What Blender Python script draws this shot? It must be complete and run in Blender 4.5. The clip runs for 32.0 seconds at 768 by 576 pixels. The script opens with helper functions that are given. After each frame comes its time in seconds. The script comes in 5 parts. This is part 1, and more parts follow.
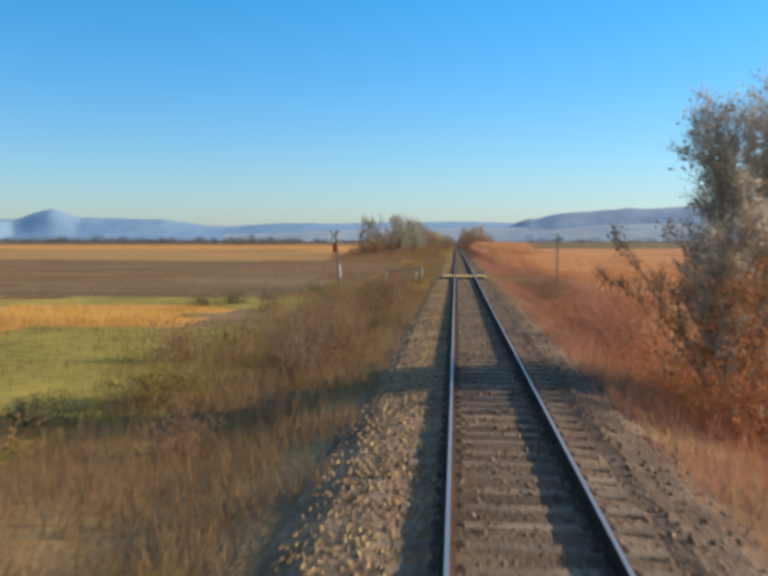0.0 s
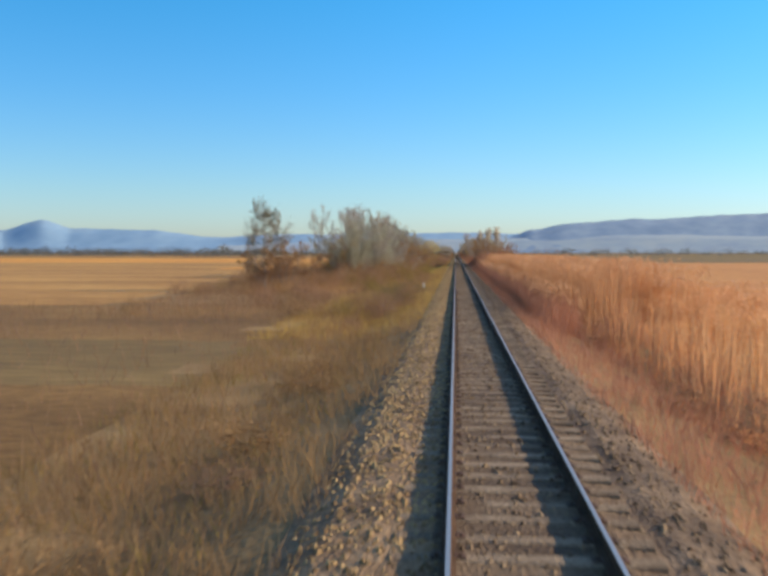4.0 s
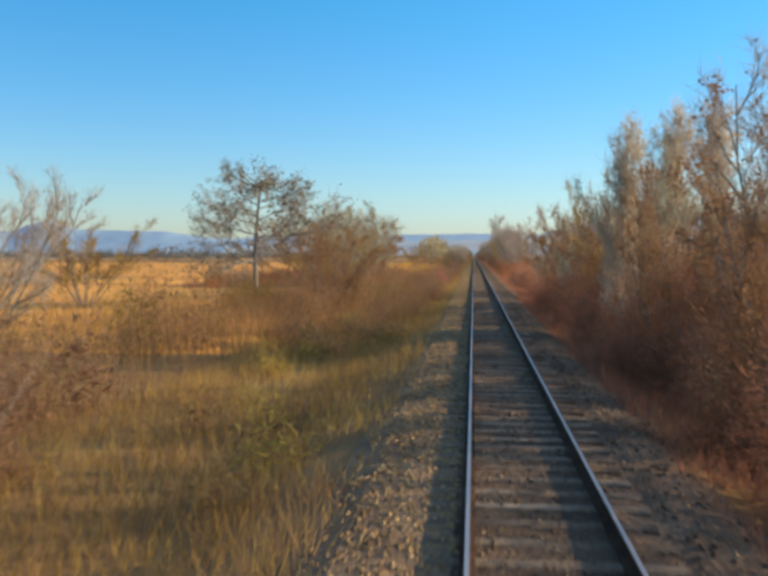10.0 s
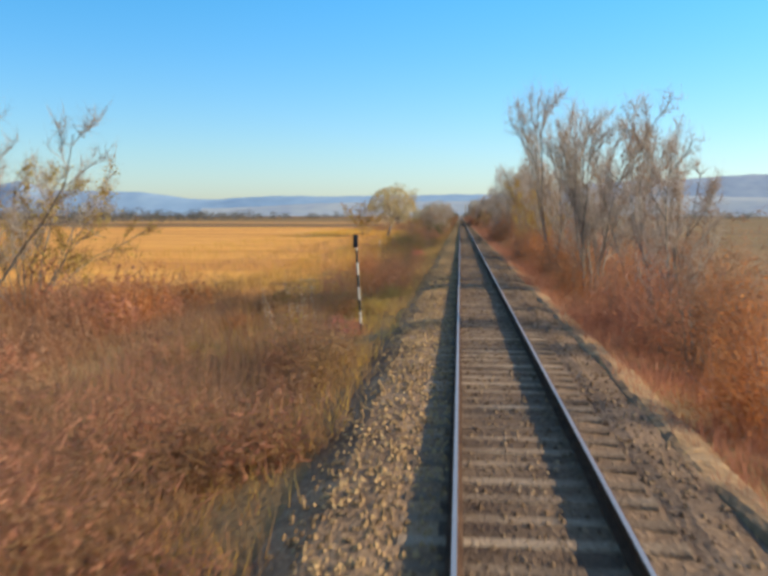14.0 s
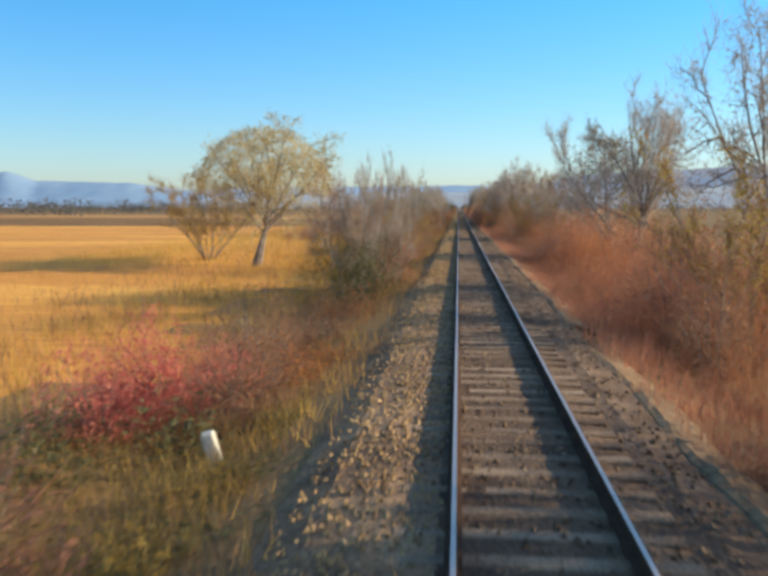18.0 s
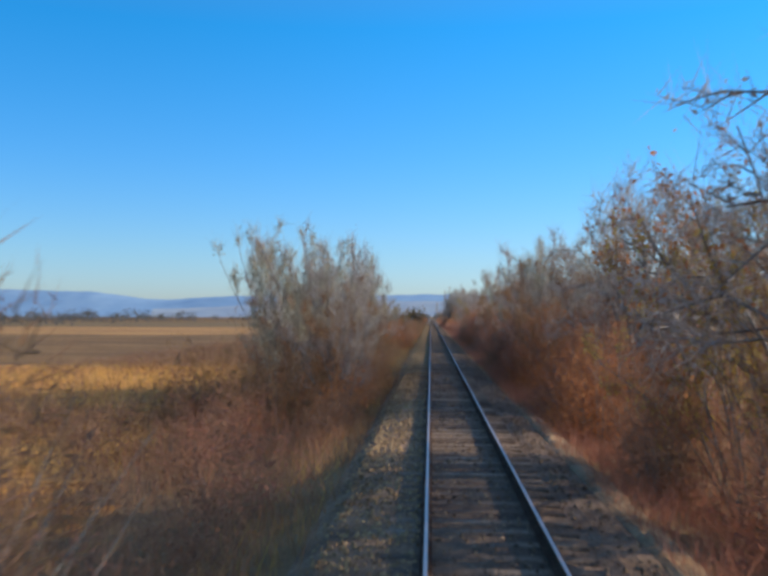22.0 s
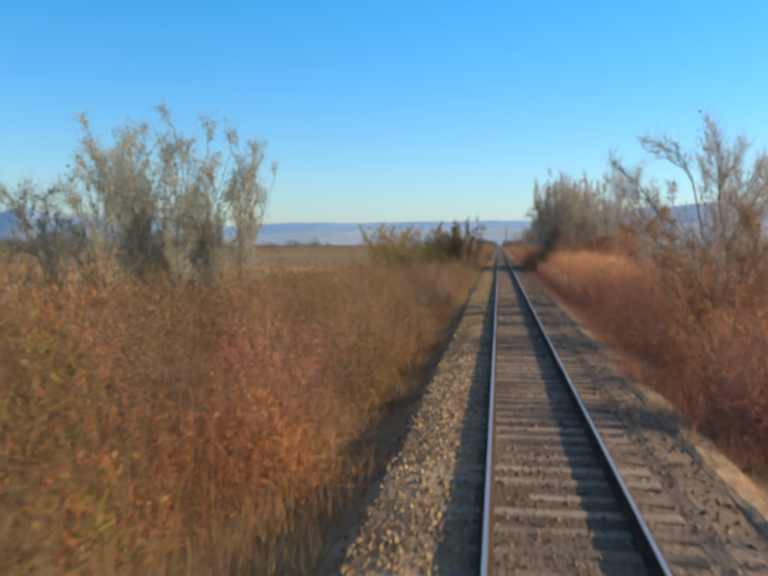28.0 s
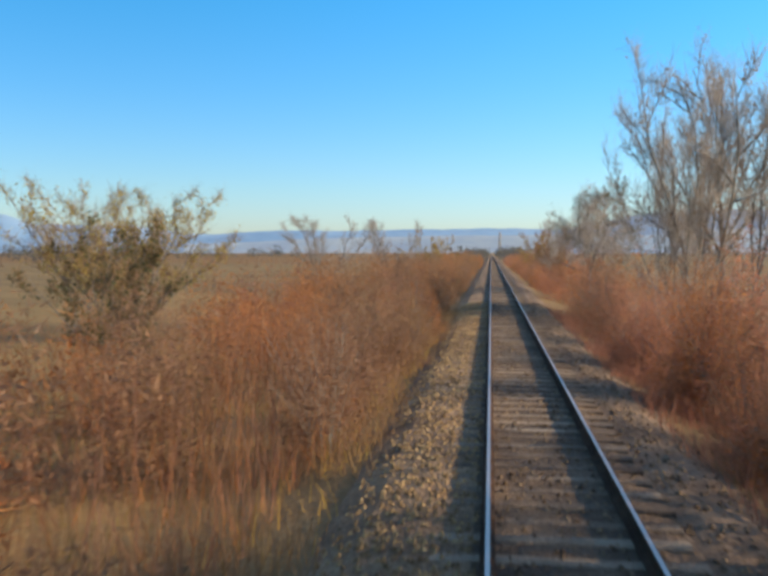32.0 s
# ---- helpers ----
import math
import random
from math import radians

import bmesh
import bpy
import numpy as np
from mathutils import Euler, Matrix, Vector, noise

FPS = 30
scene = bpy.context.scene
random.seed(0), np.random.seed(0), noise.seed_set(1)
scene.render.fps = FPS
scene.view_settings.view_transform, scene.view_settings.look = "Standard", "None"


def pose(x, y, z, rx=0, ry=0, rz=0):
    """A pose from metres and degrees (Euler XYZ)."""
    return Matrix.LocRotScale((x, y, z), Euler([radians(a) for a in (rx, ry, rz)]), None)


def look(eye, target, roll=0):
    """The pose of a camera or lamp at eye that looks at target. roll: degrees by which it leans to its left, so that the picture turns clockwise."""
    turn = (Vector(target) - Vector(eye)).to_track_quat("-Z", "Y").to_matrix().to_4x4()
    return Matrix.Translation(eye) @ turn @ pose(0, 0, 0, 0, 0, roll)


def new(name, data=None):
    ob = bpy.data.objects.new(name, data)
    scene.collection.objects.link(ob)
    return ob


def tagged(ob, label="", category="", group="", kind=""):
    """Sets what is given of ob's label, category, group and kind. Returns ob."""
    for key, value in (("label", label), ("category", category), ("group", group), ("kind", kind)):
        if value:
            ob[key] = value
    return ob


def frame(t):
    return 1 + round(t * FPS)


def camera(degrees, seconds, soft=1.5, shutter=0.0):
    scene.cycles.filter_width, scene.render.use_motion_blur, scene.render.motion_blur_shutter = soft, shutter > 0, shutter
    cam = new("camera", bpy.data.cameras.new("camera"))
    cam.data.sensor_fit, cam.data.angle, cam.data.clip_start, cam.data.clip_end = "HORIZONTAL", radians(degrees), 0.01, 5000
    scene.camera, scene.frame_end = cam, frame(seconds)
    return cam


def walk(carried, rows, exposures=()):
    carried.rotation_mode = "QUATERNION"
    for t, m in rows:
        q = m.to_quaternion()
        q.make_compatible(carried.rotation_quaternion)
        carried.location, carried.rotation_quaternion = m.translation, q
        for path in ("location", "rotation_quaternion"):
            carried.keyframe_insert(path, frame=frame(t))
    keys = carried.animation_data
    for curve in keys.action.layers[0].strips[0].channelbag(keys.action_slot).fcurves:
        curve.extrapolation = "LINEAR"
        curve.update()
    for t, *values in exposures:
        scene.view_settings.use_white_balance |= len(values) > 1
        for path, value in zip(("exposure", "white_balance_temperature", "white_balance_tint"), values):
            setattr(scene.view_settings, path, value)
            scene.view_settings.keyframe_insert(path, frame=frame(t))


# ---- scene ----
# path rows: seconds, x, y, z, pitch, roll, yaw
PATH = [
    (0.0, -0.687, 0.00, 2.70, -3.173, 0.0, 4.769),
    (0.5, -0.685, 12.90, 2.70, -2.715, 0.0, 4.769),
    (1.0, -0.687, 25.80, 2.70, -3.303, 0.0, 4.737),
    (1.5, -0.686, 38.70, 2.70, -2.879, 0.0, 4.737),
    (2.0, -0.687, 51.60, 2.70, -3.205, 0.0, 4.769),
    (2.5, -0.686, 64.50, 2.70, -3.009, 0.0, 4.769),
    (3.0, -0.686, 77.40, 2.70, -2.846, 0.0, 4.769),
    (3.5, -0.689, 90.30, 2.70, -2.617, 0.0, 4.769),
    (5.5, -0.692, 141.90, 2.70, -2.193, 0.0, 4.802),
    (6.0, -0.709, 154.80, 2.70, -2.291, 0.0, 4.769),
    (6.5, -0.700, 167.70, 2.70, -2.291, 0.0, 4.802),
    (7.0, -0.688, 180.60, 2.70, -2.389, 0.0, 4.737),
    (7.5, -0.685, 193.50, 2.70, -2.683, 0.0, 4.704),
    (8.0, -0.682, 206.40, 2.70, -2.977, 0.0, 4.769),
    (8.5, -0.681, 219.30, 2.70, -2.781, 0.0, 4.769),
    (9.0, -0.682, 232.20, 2.70, -2.944, 0.0, 4.769),
    (9.5, -0.683, 245.10, 2.70, -2.127, 0.0, 5.386),
    (10.0, -0.700, 258.00, 2.70, -2.291, 0.0, 5.970),
    (10.5, -0.674, 270.90, 2.70, -1.866, 0.0, 4.769),
    (11.0, -0.672, 283.80, 2.70, -3.466, 0.0, 4.606),
    (11.5, -0.696, 296.70, 2.70, -3.858, 0.0, 4.867),
    (12.0, -0.719, 309.60, 2.70, -3.760, 0.0, 4.867),
    (12.5, -0.720, 322.50, 2.70, -4.704, 0.0, 5.029),
    (13.0, -0.718, 335.40, 2.70, -5.451, 0.0, 5.029),
    (13.5, -0.721, 348.30, 2.70, -4.997, 0.0, 5.029),
    (14.0, -0.721, 361.20, 2.70, -4.867, 0.0, 5.062),
    (14.5, -0.721, 374.10, 2.70, -5.256, 0.0, 5.094),
    (16.5, -0.725, 425.70, 2.70, -5.224, 0.0, 5.062),
    (17.0, -0.725, 438.60, 2.70, -5.743, 0.0, 4.997),
    (17.5, -0.725, 451.50, 2.70, -5.613, 0.0, 4.997),
    (18.0, -0.728, 464.40, 2.70, -5.419, 0.0, 4.964),
    (18.5, -0.729, 477.30, 2.70, -5.678, 0.0, 4.964),
    (19.0, -0.732, 490.20, 2.70, -5.224, 0.0, 5.029),
    (19.5, -0.732, 503.10, 2.70, -5.581, 0.0, 4.997),
    (20.0, -0.732, 516.00, 2.70, -5.743, 0.0, 5.029),
    (20.5, -0.732, 528.90, 2.70, -5.484, 0.0, 5.029),
    (21.0, -0.732, 541.80, 2.70, -5.970, 0.0, 5.062),
    (21.5, -0.680, 554.70, 2.70, 0.295, 0.0, 4.672),
    (22.0, -0.685, 567.60, 2.70, 1.866, 0.0, 3.130),
    (22.5, -0.690, 580.50, 2.70, 0.262, 0.0, 3.400),
    (23.0, -0.695, 593.40, 2.70, 1.604, 0.0, 2.900),
    (23.5, -0.730, 606.30, 2.70, 1.866, 0.0, 3.720),
    (24.0, -0.765, 619.20, 2.70, 2.389, 0.0, 3.780),
    (24.5, -0.750, 632.10, 2.70, 1.964, 0.0, 4.780),
    (26.5, -0.672, 683.70, 2.70, -1.244, 0.0, 6.875),
    (27.0, -0.676, 696.60, 2.70, -2.291, 0.0, 8.066),
    (27.5, -0.670, 709.50, 2.70, -2.879, 0.0, 8.162),
    (28.0, -0.646, 722.40, 2.70, -2.977, 0.0, 7.616),
    (28.5, -0.686, 735.30, 2.70, -1.571, 0.0, 8.162),
    (29.0, -0.717, 748.20, 2.70, -2.519, 0.0, 7.133),
    (29.5, -0.729, 761.10, 2.70, -2.291, 0.0, 7.069),
    (30.0, -0.741, 774.00, 2.70, -1.473, 0.0, 7.133),
    (30.5, -0.733, 786.90, 2.70, -1.604, 0.0, 7.133),
    (31.0, -0.724, 799.80, 2.70, -1.506, 0.0, 7.133),
    (31.5, -0.733, 812.70, 2.70, -2.193, 0.0, 7.069),
    (32.0, -0.734, 825.60, 2.70, -2.421, 0.0, 7.101),
]
# end of path rows
cam = camera(48.26, 32.0, soft=3.6, shutter=0.12)
walk(cam, [(t, pose(x, y, z, 90 + p, r, w)) for t, x, y, z, p, r, w in PATH],
     exposures=[(0.0, 0.25, 6400, 10), (1.0, 0.25, 6400, 10), (2.0, 0.33, 6450, 10), (3.0, 0.33, 6450, 10), (6.0, 0.42, 6650, 10), (8.0, 0.37, 7000, 10), (9.0, 0.37, 6950, 10), (12.0, 0.55, 6950, 10), (17.0, 0.49, 6550, 10), (18.0, 0.51, 6650, 10), (19.0, 0.51, 7000, 10), (21.0, 0.74, 6950, 10), (22.0, 0.21, 5750, 13), (23.0, 0.44, 6400, 11), (24.0, 0.05, 5680, 13), (24.5, 0.11, 5680, 13), (26.5, 0.23, 6200, 11), (27.0, 0.25, 6080, 11), (28.0, 0.38, 6400, 10), (29.0, 0.44, 6400, 10), (30.0, 0.40, 6300, 10), (31.0, 0.36, 6000, 10), (32.0, 0.51, 6600, 10)])

# ---- light: low autumn sun from the east side of the line, clear sky ----
SUN_EL, SUN_AZ = 23.0, 85.0
world = bpy.data.worlds.new("sky")
scene.world = world
world.use_nodes = True
wn = world.node_tree.nodes
sky = wn.new("ShaderNodeTexSky")
sky.sky_type = "NISHITA"
sky.sun_disc = False
sky.sun_elevation, sky.sun_rotation = radians(SUN_EL), radians(SUN_AZ)
sky.air_density, sky.dust_density, sky.ozone_density = 1.0, 0.5, 2.0
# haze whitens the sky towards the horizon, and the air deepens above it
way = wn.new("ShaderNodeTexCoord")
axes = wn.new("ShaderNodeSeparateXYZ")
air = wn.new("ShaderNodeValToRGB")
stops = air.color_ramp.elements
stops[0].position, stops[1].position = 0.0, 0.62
# the last stop, overhead and unseen, is brightened to add neutral fill light
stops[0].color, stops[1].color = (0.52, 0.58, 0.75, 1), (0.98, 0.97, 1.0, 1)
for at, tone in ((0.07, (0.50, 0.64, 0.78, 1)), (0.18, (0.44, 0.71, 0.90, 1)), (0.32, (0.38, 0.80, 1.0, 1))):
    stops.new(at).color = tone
deep = wn.new("ShaderNodeHueSaturation")
deep.inputs["Saturation"].default_value = 1.1
tint = wn.new("ShaderNodeMix")
tint.data_type, tint.blend_type = "RGBA", "MULTIPLY"
tint.inputs[0].default_value = 1.0
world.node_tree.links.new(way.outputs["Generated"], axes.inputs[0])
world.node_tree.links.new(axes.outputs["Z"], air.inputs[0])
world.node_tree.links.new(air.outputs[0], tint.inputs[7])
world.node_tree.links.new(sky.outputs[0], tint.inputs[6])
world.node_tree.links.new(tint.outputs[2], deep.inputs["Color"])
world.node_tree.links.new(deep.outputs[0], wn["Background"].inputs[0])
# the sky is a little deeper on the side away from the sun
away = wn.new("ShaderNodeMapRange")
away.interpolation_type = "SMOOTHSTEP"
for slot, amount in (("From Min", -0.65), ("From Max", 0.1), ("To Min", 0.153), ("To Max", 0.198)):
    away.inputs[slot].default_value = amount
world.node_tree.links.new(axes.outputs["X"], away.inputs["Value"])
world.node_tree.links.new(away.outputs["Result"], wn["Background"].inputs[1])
sun = new("sun", bpy.data.lights.new("sun", "SUN"))
sun.data.energy, sun.data.angle, sun.data.color = 5.0, radians(0.6), (1.0, 0.84, 0.60)
sd = Vector((math.sin(radians(SUN_AZ)) * math.cos(radians(SUN_EL)), math.cos(radians(SUN_AZ)) * math.cos(radians(SUN_EL)), math.sin(radians(SUN_EL))))
sun.matrix_world = look(sd * 200, (0, 0, 0))

# ---- materials ----
def mat_nodes(name):
    m = bpy.data.materials.new(name)
    m.use_nodes = True
    return m, m.node_tree.nodes, m.node_tree.links, m.node_tree.nodes["Principled BSDF"]


def surface(name, cols, scale=1.0, fine=12.0, rough=0.9, bump=0.3, spread=0.0, spec=0.2, stretch=(1, 1, 1), thin=0.0):
    """Two scales of noise over three colours, with relief. spread: how far single objects or islands differ."""
    m, n, l, bs = mat_nodes(name)
    geo = n.new("ShaderNodeNewGeometry")
    mp = n.new("ShaderNodeMapping")
    mp.inputs["Scale"].default_value = stretch
    l.new(geo.outputs["Position"], mp.inputs[0])
    n1, n2 = n.new("ShaderNodeTexNoise"), n.new("ShaderNodeTexNoise")
    n1.inputs["Scale"].default_value, n2.inputs["Scale"].default_value = scale, fine
    n1.inputs["Detail"].default_value = 5
    n2.inputs["Detail"].default_value = 3
    l.new(mp.outputs[0], n1.inputs["Vector"])
    l.new(mp.outputs[0], n2.inputs["Vector"])
    mix = n.new("ShaderNodeMath")
    mix.operation = "MULTIPLY_ADD"
    mix.inputs[1].default_value = 0.45
    l.new(n2.outputs[0], mix.inputs[0])
    sc = n.new("ShaderNodeMath")
    sc.operation = "MULTIPLY_ADD"
    sc.inputs[1].default_value, sc.inputs[2].default_value = 0.55, 0.0
    l.new(n1.outputs[0], sc.inputs[0])
    l.new(sc.outputs[0], mix.inputs[2])
    last = mix
    if spread:
        oi = n.new("ShaderNodeNewGeometry")
        ad = n.new("ShaderNodeMath")
        ad.operation = "MULTIPLY_ADD"
        ad.inputs[1].default_value = spread
        l.new(oi.outputs["Random Per Island"], ad.inputs[0])
        l.new(mix.outputs[0], ad.inputs[2])
        sb = n.new("ShaderNodeMath")
        sb.operation = "SUBTRACT"
        sb.inputs[1].default_value = spread / 2
        l.new(ad.outputs[0], sb.inputs[0])
        last = sb
    ramp = n.new("ShaderNodeValToRGB")
    e = ramp.color_ramp.elements
    e[0].position, e[1].position = 0.33, 0.67
    e[0].color, e[1].color = (*cols[0], 1), (*cols[-1], 1)
    for i, c in enumerate(cols[1:-1]):
        x = e.new(0.33 + 0.34 * (i + 1) / (len(cols) - 1))
        x.color = (*c, 1)
    l.new(last.outputs[0], ramp.inputs[0])
    l.new(ramp.outputs[0], bs.inputs["Base Color"])
    bs.inputs["Roughness"].default_value = rough
    bs.inputs["Specular IOR Level"].default_value = spec
    if bump:
        b = n.new("ShaderNodeBump")
        b.inputs["Strength"].default_value, b.inputs["Distance"].default_value = bump, 0.05
        l.new(n2.outputs[0], b.inputs["Height"])
        l.new(b.outputs[0], bs.inputs["Normal"])
    if thin:
        tr, mx = n.new("ShaderNodeBsdfTranslucent"), n.new("ShaderNodeMixShader")
        mx.inputs[0].default_value = thin
        l.new(ramp.outputs[0], tr.inputs[0])
        l.new(bs.outputs[0], mx.inputs[1])
        l.new(tr.outputs[0], mx.inputs[2])
        l.new(mx.outputs[0], n["Material Output"].inputs[0])
    return m


M_VERGE = surface("dry_verge_soil", [(0.14, 0.08, 0.033), (0.25, 0.145, 0.058), (0.34, 0.215, 0.09)], 0.3, 9.0, bump=0.8)
M_PLOUGH = surface("brown_tilled_field", [(0.119, 0.060, 0.019), (0.204, 0.104, 0.031), (0.306, 0.166, 0.051)], 0.09, 3.0, stretch=(0.6, 1.3, 1), bump=0.6)
M_GOLD = surface("golden_stubble_field", [(0.36, 0.135, 0.026), (0.62, 0.265, 0.046), (0.80, 0.41, 0.08)], 0.07, 1.6, stretch=(0.25, 1.2, 1))
M_TAN = surface("tan_pasture", [(0.133, 0.079, 0.028), (0.207, 0.124, 0.042), (0.282, 0.174, 0.060)], 0.07, 1.5, stretch=(0.3, 1.2, 1))
M_STRAW = surface("dull_straw_field", [(0.25, 0.12, 0.034), (0.41, 0.20, 0.056), (0.56, 0.30, 0.085)], 0.07, 1.5, stretch=(0.3, 1.2, 1))
M_GREEN = surface("green_meadow", [(0.16, 0.125, 0.02), (0.31, 0.225, 0.035), (0.44, 0.31, 0.055)], 0.16, 2.0)
M_RUSTFIELD = surface("rust_sedge_field", [(0.38, 0.14, 0.04), (0.53, 0.22, 0.06), (0.62, 0.30, 0.09)], 0.06, 1.4, stretch=(0.4, 1.0, 1))
M_DIRT = surface("packed_dirt_road", [(0.12, 0.068, 0.03), (0.20, 0.12, 0.052), (0.28, 0.175, 0.08)], 0.4, 6.0)
M_BALLAST = surface("ballast_stone", [(0.10, 0.056, 0.031), (0.25, 0.148, 0.078), (0.44, 0.28, 0.15)], 1.0, 16.0, bump=1.0)
M_FOURFOOT = surface("oil_darkened_ballast", [(0.06, 0.035, 0.022), (0.13, 0.08, 0.046), (0.24, 0.155, 0.09)], 0.9, 16.0, bump=1.0)
M_STONE_DARK = surface("darkened_stone", [(0.10, 0.06, 0.034), (0.19, 0.12, 0.066), (0.32, 0.21, 0.12)], 0.7, 9.0, bump=0.4, spread=0.42)
M_STONE = surface("loose_stone", [(0.16, 0.092, 0.043), (0.33, 0.205, 0.093), (0.49, 0.315, 0.145)], 0.7, 9.0, bump=0.4, spread=0.28)
# darker, duller ballast for the bed east of the rails
M_BALLAST_DULL = surface("dull_dark_ballast", [(0.085, 0.05, 0.03), (0.18, 0.112, 0.066), (0.31, 0.20, 0.12)], 1.0, 16.0, bump=1.0)
M_RIDGE = surface("pale_spoil_and_turf", [(0.15, 0.085, 0.042), (0.27, 0.165, 0.082), (0.42, 0.27, 0.14)], 0.9, 7.0, bump=1.0)
M_RAIL_SIDE = surface("rusty_rail", [(0.045, 0.026, 0.018), (0.085, 0.048, 0.03), (0.13, 0.075, 0.046)], 2.0, 30.0, rough=0.95, bump=0.2, spec=0.05)
M_SLEEPER = surface("weathered_sleeper", [(0.10, 0.064, 0.04), (0.20, 0.133, 0.082), (0.35, 0.25, 0.16)], 1.1, 22.0, bump=0.6, spread=0.2)
M_PLATE = surface("rusty_iron", [(0.07, 0.04, 0.025), (0.12, 0.065, 0.04), (0.17, 0.09, 0.055)], 3.0, 30.0, rough=0.7, bump=0.2)
# distance haze is mixed into these three hill colours as blue and paleness
M_HILL = surface("wooded_hill_hazed_blue", [(0.19, 0.245, 0.32), (0.235, 0.29, 0.36), (0.30, 0.35, 0.40)], 0.004, 0.02, bump=0)
M_HILL_W = surface("far_hill_hazed_blue", [(0.20, 0.305, 0.41), (0.235, 0.34, 0.445), (0.28, 0.385, 0.475)], 0.003, 0.015, bump=0)
M_HILL_N = surface("distant_rise_hazed", [(0.27, 0.31, 0.36), (0.32, 0.355, 0.375), (0.38, 0.395, 0.385)], 0.004, 0.02, bump=0)
# bare-wood brown, greyed in the colour for the haze of distance
M_FARWOOD = surface("distant_bare_woods", [(0.11, 0.105, 0.09), (0.16, 0.145, 0.125), (0.23, 0.205, 0.175)], 0.02, 0.3, bump=0, thin=0.5)
M_DECK = surface("pale_crossing_planks", [(0.40, 0.235, 0.075), (0.57, 0.36, 0.125), (0.69, 0.475, 0.19)], 0.8, 14.0, bump=0.5, stretch=(0.3, 3, 1))
M_WHITE = surface("flaking_white_paint", [(0.42, 0.37, 0.28), (0.62, 0.56, 0.44), (0.74, 0.69, 0.56)], 3.0, 30.0, bump=0.2)
M_BLACK = surface("worn_black_paint", [(0.02, 0.02, 0.02), (0.04, 0.04, 0.04), (0.08, 0.075, 0.07)], 3.0, 30.0, rough=0.6, bump=0.2)
M_POST = surface("grey_weathered_wood", [(0.12, 0.09, 0.065), (0.20, 0.16, 0.12), (0.30, 0.25, 0.19)], 2.0, 20.0, bump=0.5, stretch=(4, 4, 0.5))
M_RED = surface("faded_red_enamel", [(0.35, 0.06, 0.03), (0.50, 0.10, 0.05), (0.58, 0.16, 0.09)], 3.0, 25.0, rough=0.5, bump=0.1)

# bark, twigs and the autumn leaves
M_BARK = surface("grey_brown_bark", [(0.13, 0.105, 0.085), (0.22, 0.185, 0.15), (0.34, 0.29, 0.24)], 1.5, 14.0, bump=0.6)
M_BARK_PALE = surface("pale_bark", [(0.26, 0.22, 0.17), (0.42, 0.36, 0.28), (0.55, 0.48, 0.39)], 1.5, 14.0, bump=0.5)
LEAF = {}
for nm, cs in {
    "brown": [(0.21, 0.113, 0.064), (0.32, 0.173, 0.10), (0.43, 0.25, 0.147)],
    "dun": [(0.22, 0.124, 0.06), (0.33, 0.19, 0.088), (0.44, 0.266, 0.125)],
    "rust": [(0.36, 0.13, 0.05), (0.50, 0.20, 0.075), (0.62, 0.29, 0.11)],
    # reddish leaves, reddened further to carry the windscreen's magenta glare over the east bank
    "mauve": [(0.32, 0.14, 0.085), (0.45, 0.20, 0.12), (0.57, 0.275, 0.16)],
    "red": [(0.52, 0.13, 0.10), (0.70, 0.22, 0.16), (0.80, 0.35, 0.22)],
    "olive": [(0.17, 0.118, 0.032), (0.28, 0.19, 0.052), (0.39, 0.265, 0.08)],
    "yellow": [(0.36, 0.25, 0.06), (0.49, 0.35, 0.09), (0.61, 0.46, 0.14)],
    "dark": [(0.085, 0.08, 0.038), (0.14, 0.128, 0.06), (0.22, 0.19, 0.085)],
    "pale": [(0.48, 0.38, 0.27), (0.60, 0.49, 0.36), (0.72, 0.61, 0.46)],
    "silver": [(0.33, 0.29, 0.20), (0.45, 0.40, 0.28), (0.57, 0.51, 0.37)],
    "straw": [(0.42, 0.33, 0.16), (0.55, 0.44, 0.22), (0.66, 0.55, 0.30)],
    "gold": [(0.46, 0.25, 0.055), (0.60, 0.36, 0.085), (0.74, 0.49, 0.14)],
    "reed": [(0.36, 0.17, 0.08), (0.50, 0.25, 0.12), (0.62, 0.35, 0.18)],
    "plume": [(0.46, 0.21, 0.10), (0.62, 0.32, 0.16), (0.76, 0.45, 0.25)],
    "twig": [(0.31, 0.255, 0.205), (0.43, 0.36, 0.295), (0.55, 0.465, 0.39)],
}.items():
    LEAF[nm] = surface("leaves_" + nm, cs, 0.5, 5.0, spread=0.16, bump=0, spec=0.1, thin=0.6 if nm in ("reed", "plume") else 0.48)

m_, n_, l_, b_ = mat_nodes("polished_rail_head")
b_.inputs["Base Color"].default_value = (0.66, 0.52, 0.44, 1)
b_.inputs["Metallic"].default_value = 1.0
b_.inputs["Roughness"].default_value = 0.5
M_RAIL_TOP = m_


# ---- mesh helpers ----
def mesh_of(name, verts, faces, mats, idx=None, smooth=False):
    me = bpy.data.meshes.new(name)
    me.from_pydata([tuple(v) for v in verts], [], [tuple(f) for f in faces])
    for m in (mats if isinstance(mats, (list, tuple)) else [mats]):
        me.materials.append(m)
    if idx is not None:
        me.polygons.foreach_set("material_index", np.asarray(idx, dtype=np.int32))
    if smooth:
        me.polygons.foreach_set("use_smooth", np.ones(len(me.polygons), dtype=bool))
    me.update()
    return me


